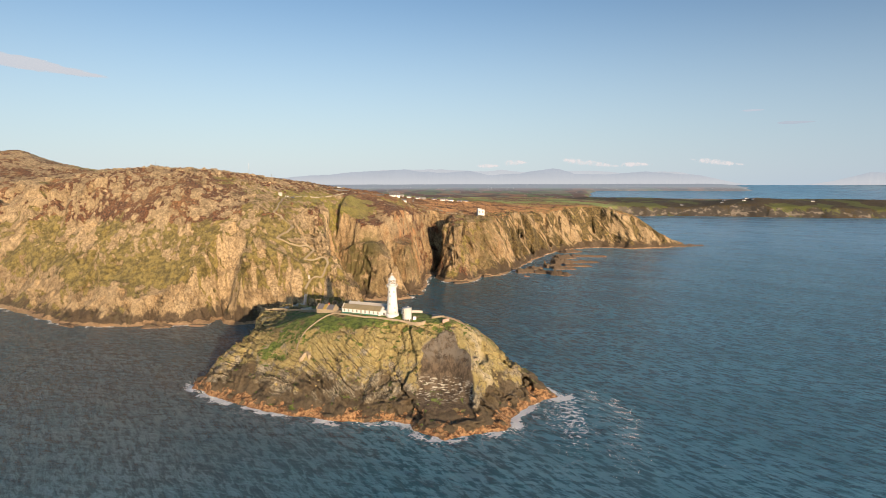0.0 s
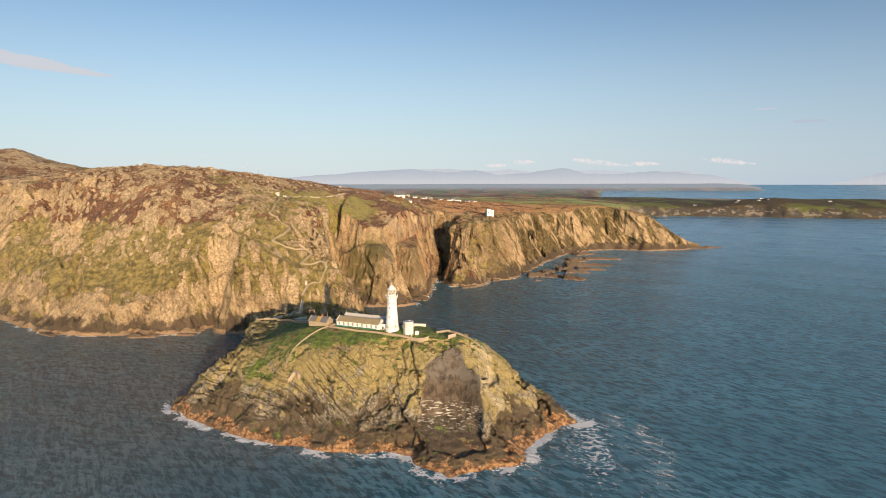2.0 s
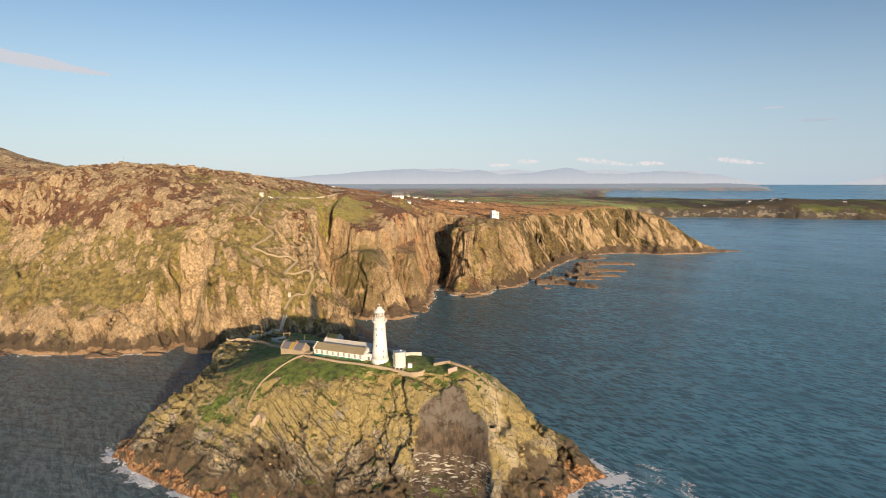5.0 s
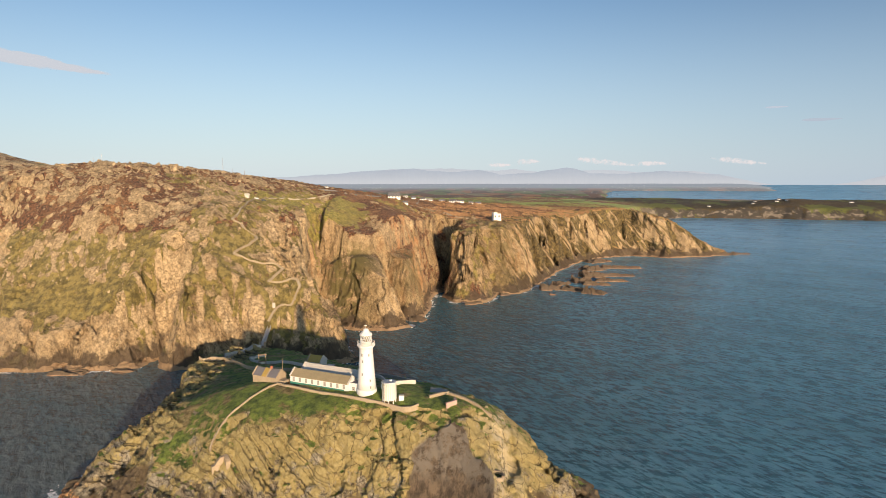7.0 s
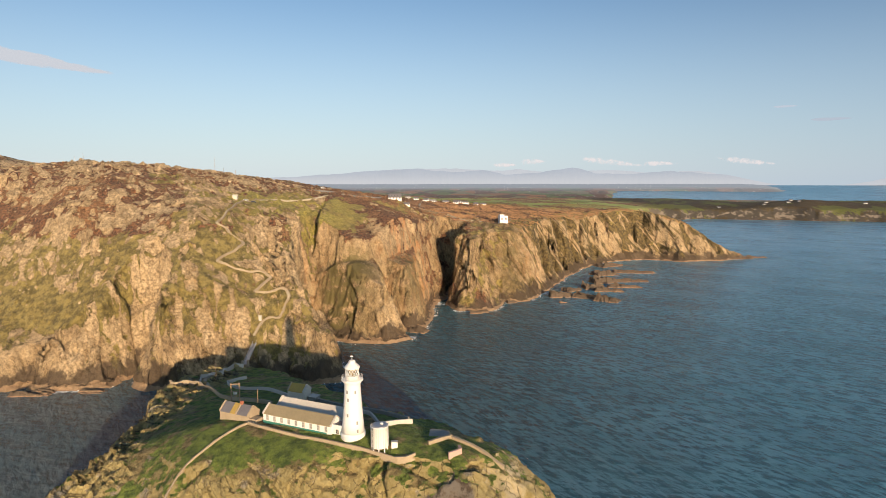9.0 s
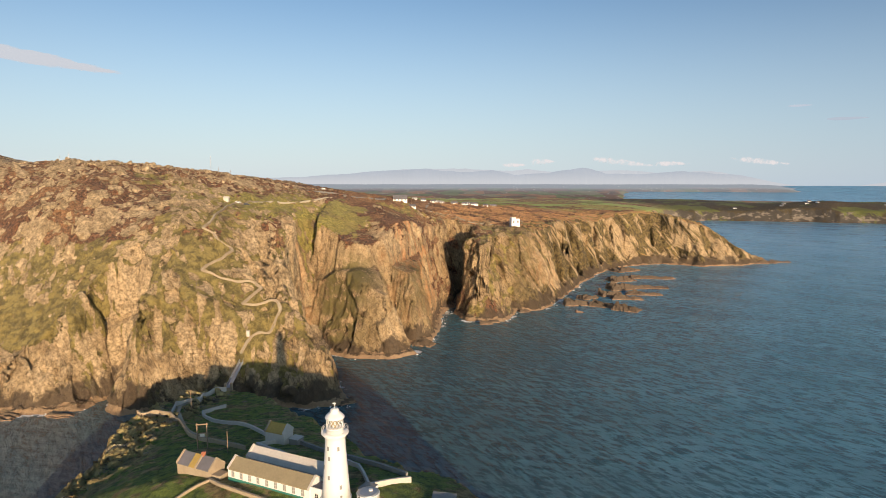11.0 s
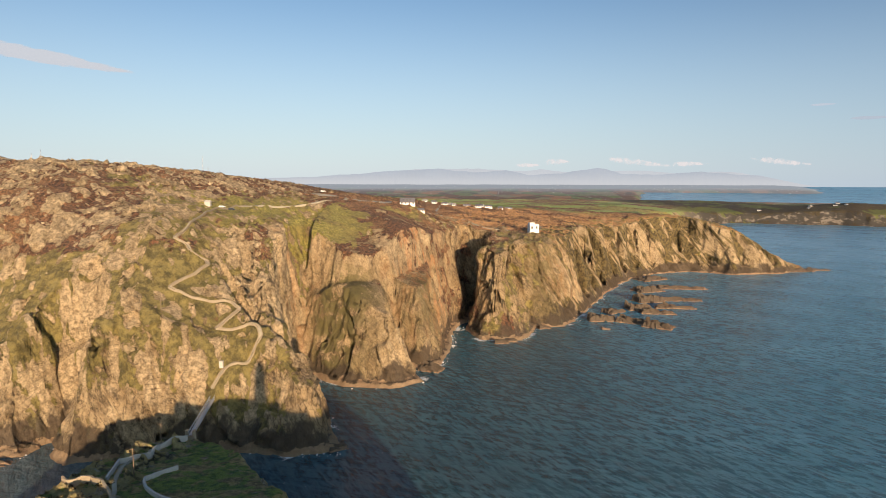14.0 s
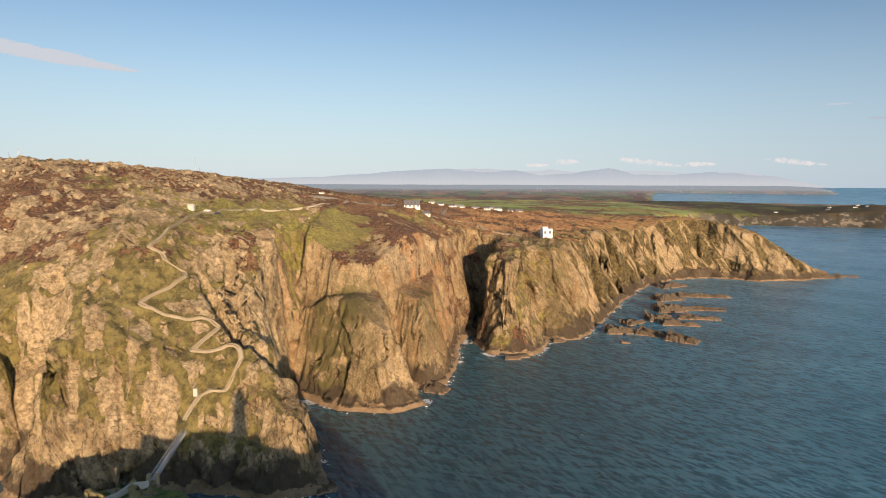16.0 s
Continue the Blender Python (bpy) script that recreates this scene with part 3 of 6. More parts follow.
ZIGZAG = [(-117.3, 541.5), (-113.5, 548), (-106.3, 552.5), (-99.5, 559.5), (-102, 563.4), (-108.1, 564.3), (-115.3, 560.6), (-121.4, 557), (-118.3, 564.7), (-114.6, 572.6), (-119.6, 574.4), (-129.9, 567.9),
          (-143.0, 563.6), (-147.5, 565.2), (-145.9, 570.2), (-139.9, 582.3), (-138.0, 589.5), (-140.6, 593.3), (-147.3, 588.9), (-150, 591.4), (-156.7, 590.5), (-155.6, 600.9), (-157.9, 626.2), (-160.5, 650.1), (-158.8, 674.7), (-157.4, 699.3)]


def cleft(line, x, y):
    """Depth of a narrow gully that follows a line."""
    out = np.zeros(x.shape)
    for (ax, ay, ad, aw), (bx, by, bd, bw) in zip(line, line[1:]):
        dx, dy = bx - ax, by - ay
        t = np.clip(((x - ax) * dx + (y - ay) * dy) / (dx * dx + dy * dy), 0, 1)
        d = np.hypot(x - ax - t * dx, y - ay - t * dy) / (aw + (bw - aw) * t)
        out = np.maximum(out, (ad + (bd - ad) * t) * step(1.25, 0.15, d))
    return out


def headland_height(x, y):
    wx = 4.5 * fbm(x, y, 42, 3, 11) + 2.6 * fbm(x, y, 11, 2, 31)
    wy = 4.5 * fbm(x, y, 42, 3, 21) + 2.6 * fbm(x, y, 11, 2, 41)
    far = step(900, 1500, y)
    px, py = x + wx + far * 26 * fbm(x, y, 130, 3, 15), y + wy + far * 22 * fbm(x, y, 110, 3, 16)
    s, k = shore(MAIN_SHORE, px, py)
    top = upland(HILLS + DOWNS + FAR_DOWNS, x, y)
    far = step(900, 1500, y)
    gully = ridged(x + 0.4 * y, y, 34, 3, 51)
    east = step(70, 150, x)
    turn = (x + 0.55 * y + 16 * fbm(x, y, 70, 2, 55)) / 43.0
    turn = turn - np.floor(turn)
    slots = np.where(turn < 0.2, 1 - turn / 0.2, np.clip((turn - 0.2) / 0.8, 0, 1) ** 1.6)
    s2 = s - ((1.0 + 4.0 * step(-205, -245, x)) * step(0.55, 0.95, gully) + 14.0 * east * slots) * step(2, 14, s) * (1 - far)
    knolls = fbm(x, y, 60, 4, 61)
    crag = step(0.50, 0.80, ridged(x, y, 21, 4, 71) + 0.35 * fbm(x, y, 90, 2, 75))
    top = top + (2.4 * knolls + 2.6 * crag * (0.5 + fbm(x, y, 5, 2, 81))) * step(0, 25, s) + far * 6 * fbm(x, y, 300, 4, 65)
    z = smooth_min(rise(s2, k * (1 + 0.25 * fbm(x, y, 26, 2, 91)), (3.0 + 4.5 * fbm(x, y, 30, 2, 95)) * (1 - 0.75 * east), (2.4 + 1.6 * fbm(x, y, 12, 2, 97)) * (1 - 0.55 * east)), np.maximum(top, 2.0), 5.0)
    for line, heights, seed in ((GREEN_BUTTRESS, [(-47, 648, 43), (-67, 655, 59), (-87, 661, 57), (-97, 676, 45), (-105, 664, 48), (-75, 715, 70), (-44, 690, 56), (-110, 705, 80), (-60, 745, 80), (-100, 770, 106), (-55, 805, 90), (-140, 800, 112)], 5),
                                (SMALL_BUTTRESS, [(-32, 678, 51), (-30, 710, 52), (-30, 745, 58), (-34, 800, 84), (-45, 700, 55), (-60, 705, 60), (-70, 730, 68)], 6),
                                (UPPER_WALL, [(-84, 676, 77), (-60, 682, 75), (-72, 702, 82), (-48, 712, 88), (-50, 735, 92), (-94, 692, 85), (-103, 700, 94), (-32, 755, 85), (-16, 785, 76), (-60, 765, 97), (-100, 756, 106), (-53, 815, 98), (-30, 800, 82)], 7)):
        b, kb = shore(line, x + 0.5 * wx, y + 0.5 * wy)
        zb = smooth_min(rise(b - 1.5 * step(0.6, 0.95, ridged(x, y, 16, 2, seed)) * step(1, 8, b), kb), upland(heights, x, y) + 2 * fbm(x, y, 14, 3, seed), 5.0)
        z = np.maximum(z, np.where(b > -8, zb, -5))
        s = np.maximum(s, b)
    for line in CLEFTS:
        z = np.maximum(z - cleft(line, x + 0.35 * wx, y + 0.35 * wy), np.minimum(z, 1.0))
    return z, s, crag, knolls


def slopes(x, y, z):
    """Fall of a surface on a grid whose rows may bend."""
    gy = np.gradient(z, axis=0) / np.gradient(y, axis=0)
    return (np.gradient(z, axis=1) - gy * np.gradient(y, axis=1)) / np.gradient(x, axis=1), gy


def roughen(x, y, z, amount, size, seed, bare):
    """Breaks bare rock into tilted blocks, ledges and joints: steep faces are pushed in and out, gentle ones up and down."""
    gx, gy = slopes(x, y, z)
    slope = np.hypot(gx, gy) + 1e-6
    use = (bare > 0.02) & (z > -2)
    push = np.zeros(x.shape)
    tx, ty, tz = x[use] * 0.9 + y[use] * 0.35 + 0.3 * z[use], y[use] * 0.9 - x[use] * 0.35, z[use] * 0.9 - 0.35 * x[use]
    wob = 0.25 * size * fbm(tx + ty, tz, size * 1.5, 3, seed + 3)
    _, large, joint = facets(tx + wob, ty * 0.7, tz * 0.38, size * 2.5, seed, 1.1)
    _, mid, crack = facets(tx, ty * 0.8 + wob, tz * 0.55, size, seed + 1)
    _, small, _ = facets(tx, ty, tz * 0.7, size * 0.36, seed + 5)
    push[use] = 1.7 * large + 0.85 * mid + 0.36 * small + 0.35 * fbm(tx - ty, tz * 1.5, size * 0.5, 3, seed + 2) - 0.85 * step(0.10, 0.0, joint) - 0.4 * step(0.10, 0.0, crack)
    push = amount * push * bare * step(0.3, 3, z) * (0.5 + 0.6 * step(-0.35, 0.35, fbm(x, y + z, size * 6, 2, seed + 7)))
    lean = slope / np.sqrt(1 + slope * slope)
    return x - lean * push * gx / slope, y - lean * push * gy / slope, z + push * (1.02 - lean), slope


def outcrops(x, y, size, seed, share):
    """Ribs of bare rock that stand out of the plants: where they are, and how high."""
    wx, wy = 0.5 * size * fbm(x, y, size * 1.4, 3, seed + 1), 0.5 * size * fbm(x, y, size * 1.4, 3, seed + 2)
    u, v = 0.82 * (x + wx) + 0.57 * (y + wy), 0.62 * (-0.57 * (x + wx) + 0.82 * (y + wy))
    value, plane, joint = facets(u, v, 0 * u, size, seed, 1.0)
    mask = step(-0.02, 0.02, share - 0.5 - value) * step(0.04, 0.16, joint)
    return mask, mask * (0.75 + plane)


def even_rows(gx, y0, y1, n, fine):
    """Grid rows between y0 and y1 that crowd together where the ground is steep."""
    some = gx[::5]
    yf = np.arange(y0, y1 + fine / 2, fine)
    FX, FY = np.meshgrid(some, yf)
    fall = np.clip(np.abs(np.gradient(headland_height(FX, FY)[0], fine, axis=0)), 0, 4.5)
    w = np.sqrt(0.45 + fall * fall)
    for axis, width in ((1, 9), (0, 3)):
        pad = [(0, 0), (0, 0)]
        pad[axis] = (width, width)
        run = np.cumsum(np.pad(w, pad, "edge"), axis=axis)
        w = (np.take(run, range(2 * width, run.shape[axis]), axis) - np.take(run, range(0, run.shape[axis] - 2 * width), axis)) / (2 * width)
    total = np.cumsum(w, axis=0)
    total = (total - total[:1]) / (total[-1:] - total[:1])
    rows = np.stack([np.interp(np.linspace(0, 1, n + 1), total[:, i], yf) for i in range(len(some))], 1)
    return np.stack([np.interp(gx, some, r) for r in rows])[:-1]


gx = spaced((-2600, -1000, 60), (-1000, -700, 9), (-700, -420, 7), (-420, -330, 2.4), (-330, 130, 0.85), (130, 490, 1.7), (490, 650, 14), (650, 900, 9), (900, 1800, 9), (1800, 2460, 22))
straight = lambda rows: np.repeat(rows[:, None], len(gx), 1)
Y = np.concatenate([straight(spaced((480, 505, 2.5))), even_rows(gx, 505, 870, 430, 1.6), even_rows(gx, 870, 1200, 175, 2.4), straight(spaced((1200, 1400, 8), (1400, 1900, 26), (1900, 2220, 6), (2220, 3240, 30)))])
X = np.repeat(gx[None], len(Y), 0)
Z, S, CRAG, KNOLL = headland_height(X, Y)
GX, GY = slopes(X, Y, Z)
CLIFF = step(1.5, 2.5, np.hypot(GX, GY))
CRAGS = CRAG * step(20, 40, S) * (1 - step(900, 1100, Y)) * step(-0.25, 0.25, fbm(X, Y, 110, 2, 121) + 0.35 * step(-120, -200, X))


def benched(x, y, z, line, inner, outer):
    """Levels a ledge for a footpath across the slope; also how near the path is."""
    p = np.array(resample(rounded(line, 1, 0.1), 1.0))
    h = headland_height(p[None, :, 0], p[None, :, 1])[0][0]
    h = np.convolve(np.pad(h, 2, "edge"), np.ones(5) / 5, "valid")
    box_ = (x > p[:, 0].min() - 8) & (x < p[:, 0].max() + 8) & (y > p[:, 1].min() - 8) & (y < p[:, 1].max() + 8)
    bx, by = x[box_], y[box_]
    best, level = np.full(bx.shape, 1e9), np.zeros(bx.shape)
    for (px, py), ph in zip(p, h):
        d = (bx - px) ** 2 + (by - py) ** 2
        near = d < best
        best, level = np.where(near, d, best), np.where(near, ph, level)
    w = np.zeros(x.shape)
    w[box_] = step(outer, inner, np.sqrt(best))
    out = z.copy()
    out[box_] += w[box_] * (level - 0.15 - z[box_])
    return out, w


Z, LEDGE = benched(X, Y, Z, ZIGZAG, 1.5, 4.0)
HILLSIDE = step(-95, -150, X) * step(45, 65, Z) * step(8, 18, S) * step(900, 840, Y)
SLOPE_SIDE = step(-60, -110, X) * step(-240, -185, X) * step(660, 620, Y) * (1 - HILLSIDE)
SADDLE = np.exp(-((X + 155) / 50) ** 2 - ((Y - 700) / 45) ** 2)
cluster = step(-0.35, 0.35, fbm(X, Y, 55, 3, 721))
share = (0.13 + 0.38 * cluster) * HILLSIDE * (1 - 0.75 * SADDLE) * (0.55 + 0.45 * step(-150, -190, X)) + (0.18 + 0.40 * cluster) * SLOPE_SIDE + 0.12 * step(-0.1, 0.3, fbm(X, Y, 40, 2, 725)) * step(-125, -95, X) * step(60, 0, X) * step(60, 80, Z)
ROCKS, KNOBS = np.zeros(X.shape), np.zeros(X.shape)
where = share > 0.02
for size, high, seed, part_share in ((11.0, 2.3, 731, 0.9), (5.5, 1.3, 737, 0.95), (2.9, 0.8, 743, 0.75)):
    mask, knob = outcrops(X[where], Y[where], size, seed, part_share * share[where])
    ROCKS[where], KNOBS[where] = np.maximum(ROCKS[where], mask), np.maximum(KNOBS[where], high * knob)
KNOBS, ROCKS = KNOBS * (1 - LEDGE), ROCKS * (1 - LEDGE)
Z = Z + np.maximum(KNOBS, 0)
ROUGH = np.clip(0.16 + CLIFF + 0.35 * ROCKS + 0.45 * SLOPE_SIDE, 0, 1.1) * (1 - 0.35 * step(-135, -120, X) * step(-5, -15, X) * step(628, 650, Y) * step(860, 800, Y)) * step(1500, 1200, Y) * (1 - LEDGE)
PX, PY, PZ, SLOPE = roughen(X, Y, Z, 2.4, 7.5, 101, ROUGH)
FX, FY, FZ = far_off(PX, PY, PZ)
grassy = step(-0.1, 0.5, fbm(X, Y, 70, 3, 111) + 0.9 * step(88, 60, Z) * step(-100, -200, X) + 0.75 * step(-60, -90, X) * step(640, 600, Y) * step(95, 70, Z) + 0.7 * np.exp(-((X + 170) / 60) ** 2 - ((Y - 690) / 60) ** 2)
              + 0.8 * np.exp(-((X + 105) / 30) ** 2 - ((Y - 725) / 40) ** 2) + 0.7 * np.exp(-((X + 135) / 28) ** 2 - ((Y - 670) / 40) ** 2) + 0.5 * np.exp(-((X + 85) / 25) ** 2 - ((Y - 560) / 25) ** 2) + 0.6 * step(1150, 1500, Y) * (1 - 1.6 * step(560, 700, X)) * step(-0.2, 0.2, fbm(X, Y, 260, 2, 131)) + 0.8 * step(80, 25, S) * step(10, 70, X) - 0.15)
rusty = 1.2 * np.exp(-((X + 35) / 30) ** 2 - ((Y - 735) / 50) ** 2) + 0.7 * np.exp(-((X + 112) / 12) ** 2 - ((Y - 662) / 22) ** 2) + 0.5 * np.exp(-((X - 100) / 40) ** 2 - ((Y - 840) / 50) ** 2)
mossy = 1.4 * np.exp(-((X + 80) / 24) ** 2 - ((Y - 655) / 26) ** 2) * step(72, 62, Z) + 0.8 * np.exp(-((X + 32) / 14) ** 2 - ((Y - 700) / 30) ** 2) * step(58, 50, Z) + 0.6 * np.exp(-((X - 68) / 16) ** 2 - ((Y - 815) / 35) ** 2)
verts = np.stack([FX, FY, FZ], -1).reshape(-1, 3)
faces = grid_faces(*X.shape, (Z > -3.5).ravel())
far_side = step(560, 700, X)
lush = np.exp(-((X + 160) / 55) ** 2 - ((Y - 690) / 50) ** 2) + np.exp(-((X + 105) / 30) ** 2 - ((Y - 725) / 35) ** 2) + 0.8 * np.exp(-((X + 135) / 28) ** 2 - ((Y - 670) / 40) ** 2) + np.exp(-((X + 20) / 40) ** 2 - ((Y - 870) / 30) ** 2) + step(1200, 1500, Y) * (1 - far_side) * step(-0.1, 0.15, fbm(X, Y, 260, 2, 131))
steep = step(0.9, 1.7, SLOPE)
nose = step(-215, -190, X) * step(650, 620, Y)
hill = step(-130, -190, X) * step(60, 90, Z)
saddle = np.exp(-((X + 155) / 50) ** 2 - ((Y - 700) / 45) ** 2)
moor = step(-130, -80, X) * (1 - CLIFF) * step(35, 60, S) * step(700, 740, Y)
broken = step(-0.35, 0.35, fbm(X, Y + Z, 38, 3, 141))
stony = 0.16 * steep * (1 - CLIFF) + (0.8 - 0.34 * step(650, 625, Y)) * CLIFF + 0.13 * hill + 0.16 * nose + 0.24 * CRAGS + 0.40 * (broken - 0.5) * (1 - CLIFF) - 0.65 * saddle - 0.55 * moor - 1.2 * far_side * (1 - step(0.4, 0.8, SLOPE)) - 0.5 * step(900, 1100, Y) * (1 - CLIFF)
east_face = step(0.55, 1.0, SLOPE) * step(40, 90, X)
turf = np.exp(-((X + 101) / 13) ** 2 - ((Y - 553) / 10) ** 2)
grassy = grassy + 0.8 * turf
stony = stony - 1.0 * turf + 0.55 * step(40, 22, Z + 10 * fbm(X, Y, 40, 2, 151)) * step(660, 630, Y) + 1.0 * step(-620, -690, X) * step(1000, 1080, Y) + 0.9 * np.exp(-((X + 128) / 16) ** 2 - ((Y - 615) / 20) ** 2) + 1.1 * east_face + 1.1 * np.exp(-((X + 117) / 13) ** 2 - ((Y - 650) / 24) ** 2)
LOW_WALL = step(-112, -100, X) * step(-16, -26, X) * step(622, 634, Y) * step(735, 715, Y) * step(74, 66, Z)
GREEN_SIDE = step(-185, -225, X) * step(30, 42, Z + 12 * fbm(X, Y, 45, 3, 161)) * step(92, 74, Z + 14 * fbm(X, Y, 40, 3, 163))
grassy = grassy + 0.6 * GREEN_SIDE
stony = stony - 0.55 * GREEN_SIDE + 1.1 * LOW_WALL + (1.9 * ROCKS - 0.55) * np.clip(HILLSIDE + 0.8 * SLOPE_SIDE, 0, 1) + 0.5 * ROCKS - 2.0 * LEDGE
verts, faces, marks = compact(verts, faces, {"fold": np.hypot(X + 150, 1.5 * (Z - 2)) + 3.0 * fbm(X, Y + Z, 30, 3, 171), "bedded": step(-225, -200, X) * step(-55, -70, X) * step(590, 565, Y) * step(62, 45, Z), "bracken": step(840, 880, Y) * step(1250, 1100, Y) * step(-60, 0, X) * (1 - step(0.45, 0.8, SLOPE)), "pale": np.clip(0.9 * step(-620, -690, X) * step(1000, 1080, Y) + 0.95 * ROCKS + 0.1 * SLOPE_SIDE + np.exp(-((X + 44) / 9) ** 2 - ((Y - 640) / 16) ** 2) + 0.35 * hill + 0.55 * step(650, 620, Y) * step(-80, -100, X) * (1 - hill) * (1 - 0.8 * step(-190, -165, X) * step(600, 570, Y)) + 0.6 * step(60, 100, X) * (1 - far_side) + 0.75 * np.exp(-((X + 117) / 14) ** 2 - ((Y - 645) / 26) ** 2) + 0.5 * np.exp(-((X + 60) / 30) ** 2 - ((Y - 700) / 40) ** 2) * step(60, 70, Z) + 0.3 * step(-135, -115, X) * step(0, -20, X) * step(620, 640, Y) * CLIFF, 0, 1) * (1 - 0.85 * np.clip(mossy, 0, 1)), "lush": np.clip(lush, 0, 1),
                                             "meadow": step(1120, 1230, Y) * (1 - far_side) * step(-0.12, 0.02, fbm(X, Y, 230, 2, 131)), "shaded_moor": 0.95 * far_side * step(1500, 1800, Y), "rock": stony, "grass": grassy - 0.25 * hill * step(85, 100, Z), "sombre": far_side * step(1500, 1800, Y), "stain": np.clip(rusty, 0, 1), "moss": np.clip(mossy, 0, 0.95), "banded": step(40, 90, X)})
headland = tagged(link_mesh("ground", verts, faces, HEADLAND, None, marks), "heather moor and tall buff sea cliffs above the water", "headland", kind="structure")

# ---- the islet ----
ISLET_SHORE = [(-146, 354, 1.0), (-127, 339, 1.0), (-107, 327, 1.2), (-75, 311, 1.2), (-50, 301, 1.2), (-24, 304, 1.2), (-14, 301, 1.1), (-10, 289, 0.5), (2, 278, 0.4), (16, 284, 0.6),
               (36, 291, 0.9), (39, 303, 1.2), (49, 324, 1.0), (70, 337, 0.8), (62, 352, 1.4), (47, 368, 2.0), (30, 383, 2.2), (9, 397, 2.4), (-11, 411, 2.4), (-25, 429, 2.6), (-38, 448, 2.6),
               (-52, 466, 2.6), (-72, 488, 2.8), (-92, 506, 3.6), (-106, 513, 4.5), (-127, 510, 4.0), (-137, 484, 3.4), (-140, 455, 3.2), (-144, 438, 2.0), (-138, 410, 1.6), (-140, 385, 1.4), (-149, 366, 1.0)]
ISLET_SPOTS = [(-26, 354, 44), (-8, 342, 41.5), (-50, 362, 43), (-75, 365, 42), (-78, 346, 34), (-99, 365, 33), (-116, 365, 24), (-66, 341, 33.5), (-37, 339, 33.5), (-42, 346, 40), (-23, 345, 41),
               (-34, 332, 22), (-23, 334, 27), (-14, 334, 31), (-53, 328, 20), (-42, 324, 14), (-57, 316, 9), (-70, 328, 14), (-87, 337, 18), (-95, 347, 22), (-106, 347, 20.5), (-120, 352, 15),
               (-35, 318, 9), (-20, 318, 12), (10, 330, 36), (17, 321, 33.5), (22, 310, 16), (12, 347, 42), (24, 330, 26), (37, 343, 23), (40, 337, 16), (35, 316, 4.5), (50, 340, 11), (52, 352, 11), (66, 338, 4), (17, 335, 36),
               (-57, 406, 36.5), (-72, 387, 40), (-77, 405, 36), (-99, 431, 31), (-90, 417, 33), (-128, 450, 27), (-120, 458, 26.5), (-124, 478, 23.5), (-116, 487, 22.5), (-108, 499, 21), (-98, 466, 25),
               (-84, 447, 26), (-78, 434, 31), (-64, 420, 33.5), (-98, 497, 20), (-82, 476, 23), (-65, 455, 26.5), (-54, 440, 29.5), (-43, 427, 31.5), (-34, 411, 33.5), (-25, 402, 34.5), (-121, 402, 25), (-124, 372, 25), (5, 384, 35), (25, 368, 33)]


def slab_plane(x, y):
    """The great bare slab in the cliff below the tower, turning up to the rib beside it."""
    return np.maximum(8.0 + 1.4 * (y - 314.0 + 0.1 * x) + 0.06 * np.maximum(x - 5, 0) ** 2, 4.6 + 0.36 * (y - 298))


def islet_height(x, y):
    wx, wy = 4.0 * fbm(x, y, 24, 3, 211) + 1.5 * fbm(x, y, 6, 2, 213), 4.0 * fbm(x, y, 24, 3, 212) + 1.5 * fbm(x, y, 6, 2, 214)
    s, k = shore(ISLET_SHORE, x + wx, y + wy)
    top = upland(ISLET_SPOTS, x, y)
    front = step(352, 330, y) + step(-95, -115, x)
    crag = step(0.5, 0.85, ridged(x + 0.5 * y, y, 15, 4, 221))
    top = top + 2.2 * (crag - 0.4) * np.clip(front, 0, 1) + 0.8 * fbm(x, y, 14, 4, 231)
    face = step(1.5, 1.0, np.abs((x - 6) / 15) ** 3 + np.abs((y - 312) / 14) ** 3)
    cut = 3.0 * step(0.6, 0.95, ridged(x, 0.5 * y, 22, 3, 241)) * step(2, 9, s) * (1 - face)
    z = smooth_min(rise(s - cut, k * (1 + 0.3 * fbm(x, y, 18, 2, 245)), 2.6 + 4.0 * fbm(x, y, 17, 2, 243), 2.6 + 1.8 * fbm(x, y, 9, 2, 247)), np.maximum(top - 1.2 * (crag - 0.4) * np.clip(front, 0, 1) * face, 1.5), 4.0)
    plane = slab_plane(x, y)
    cut_out = step(-11.5, -10, x - 0.10 * (y - 305)) * step(24, 20, x - 0.1 * (y - 300)) * step(4, 7, z)
    z = z + cut_out * (np.minimum(z, plane) - z)
    return z, s, crag, front


ix, iy = spaced((-160, 84, 0.5)), spaced((268, 370, 0.42), (370, 522, 0.62))
IX, IY = np.meshgrid(ix, iy)
IZ, IS, ICRAG, IFRONT = islet_height(IX, IY)
fold = IZ + 0.10 * (IX + 120) + 6.5 * np.log1p(np.exp((IX + 76) / 8.0)) + 0.12 * (IY - 340) + 3.2 * fbm(IX, IY, 30, 4, 305)
beds = lambda thick: (fold / thick - np.floor(fold / thick)) ** 3 - 0.3
strata_side = step(-28, -46, IX)
banded = strata_side * step(5, 9, IZ) * step(39, 34, IZ) * np.clip(IFRONT, 0, 1)
terrace = (2.3 * beds(4.3) + 1.2 * beds(1.9)) * banded * (0.6 + 0.8 * fbm(IX, IY, 16, 2, 307))
IZ = IZ + terrace
HX, HY = slopes(IX, IY, IZ)
slab = step(-11, -10, IX - 0.10 * (IY - 305)) * step(20.5, 19, IX - 0.1 * (IY - 300) + 3 * fbm(IX, IY, 8, 2, 251)) * step(4, 7, IZ) * step(1.5, 0.3, slab_plane(IX, IY) - IZ)
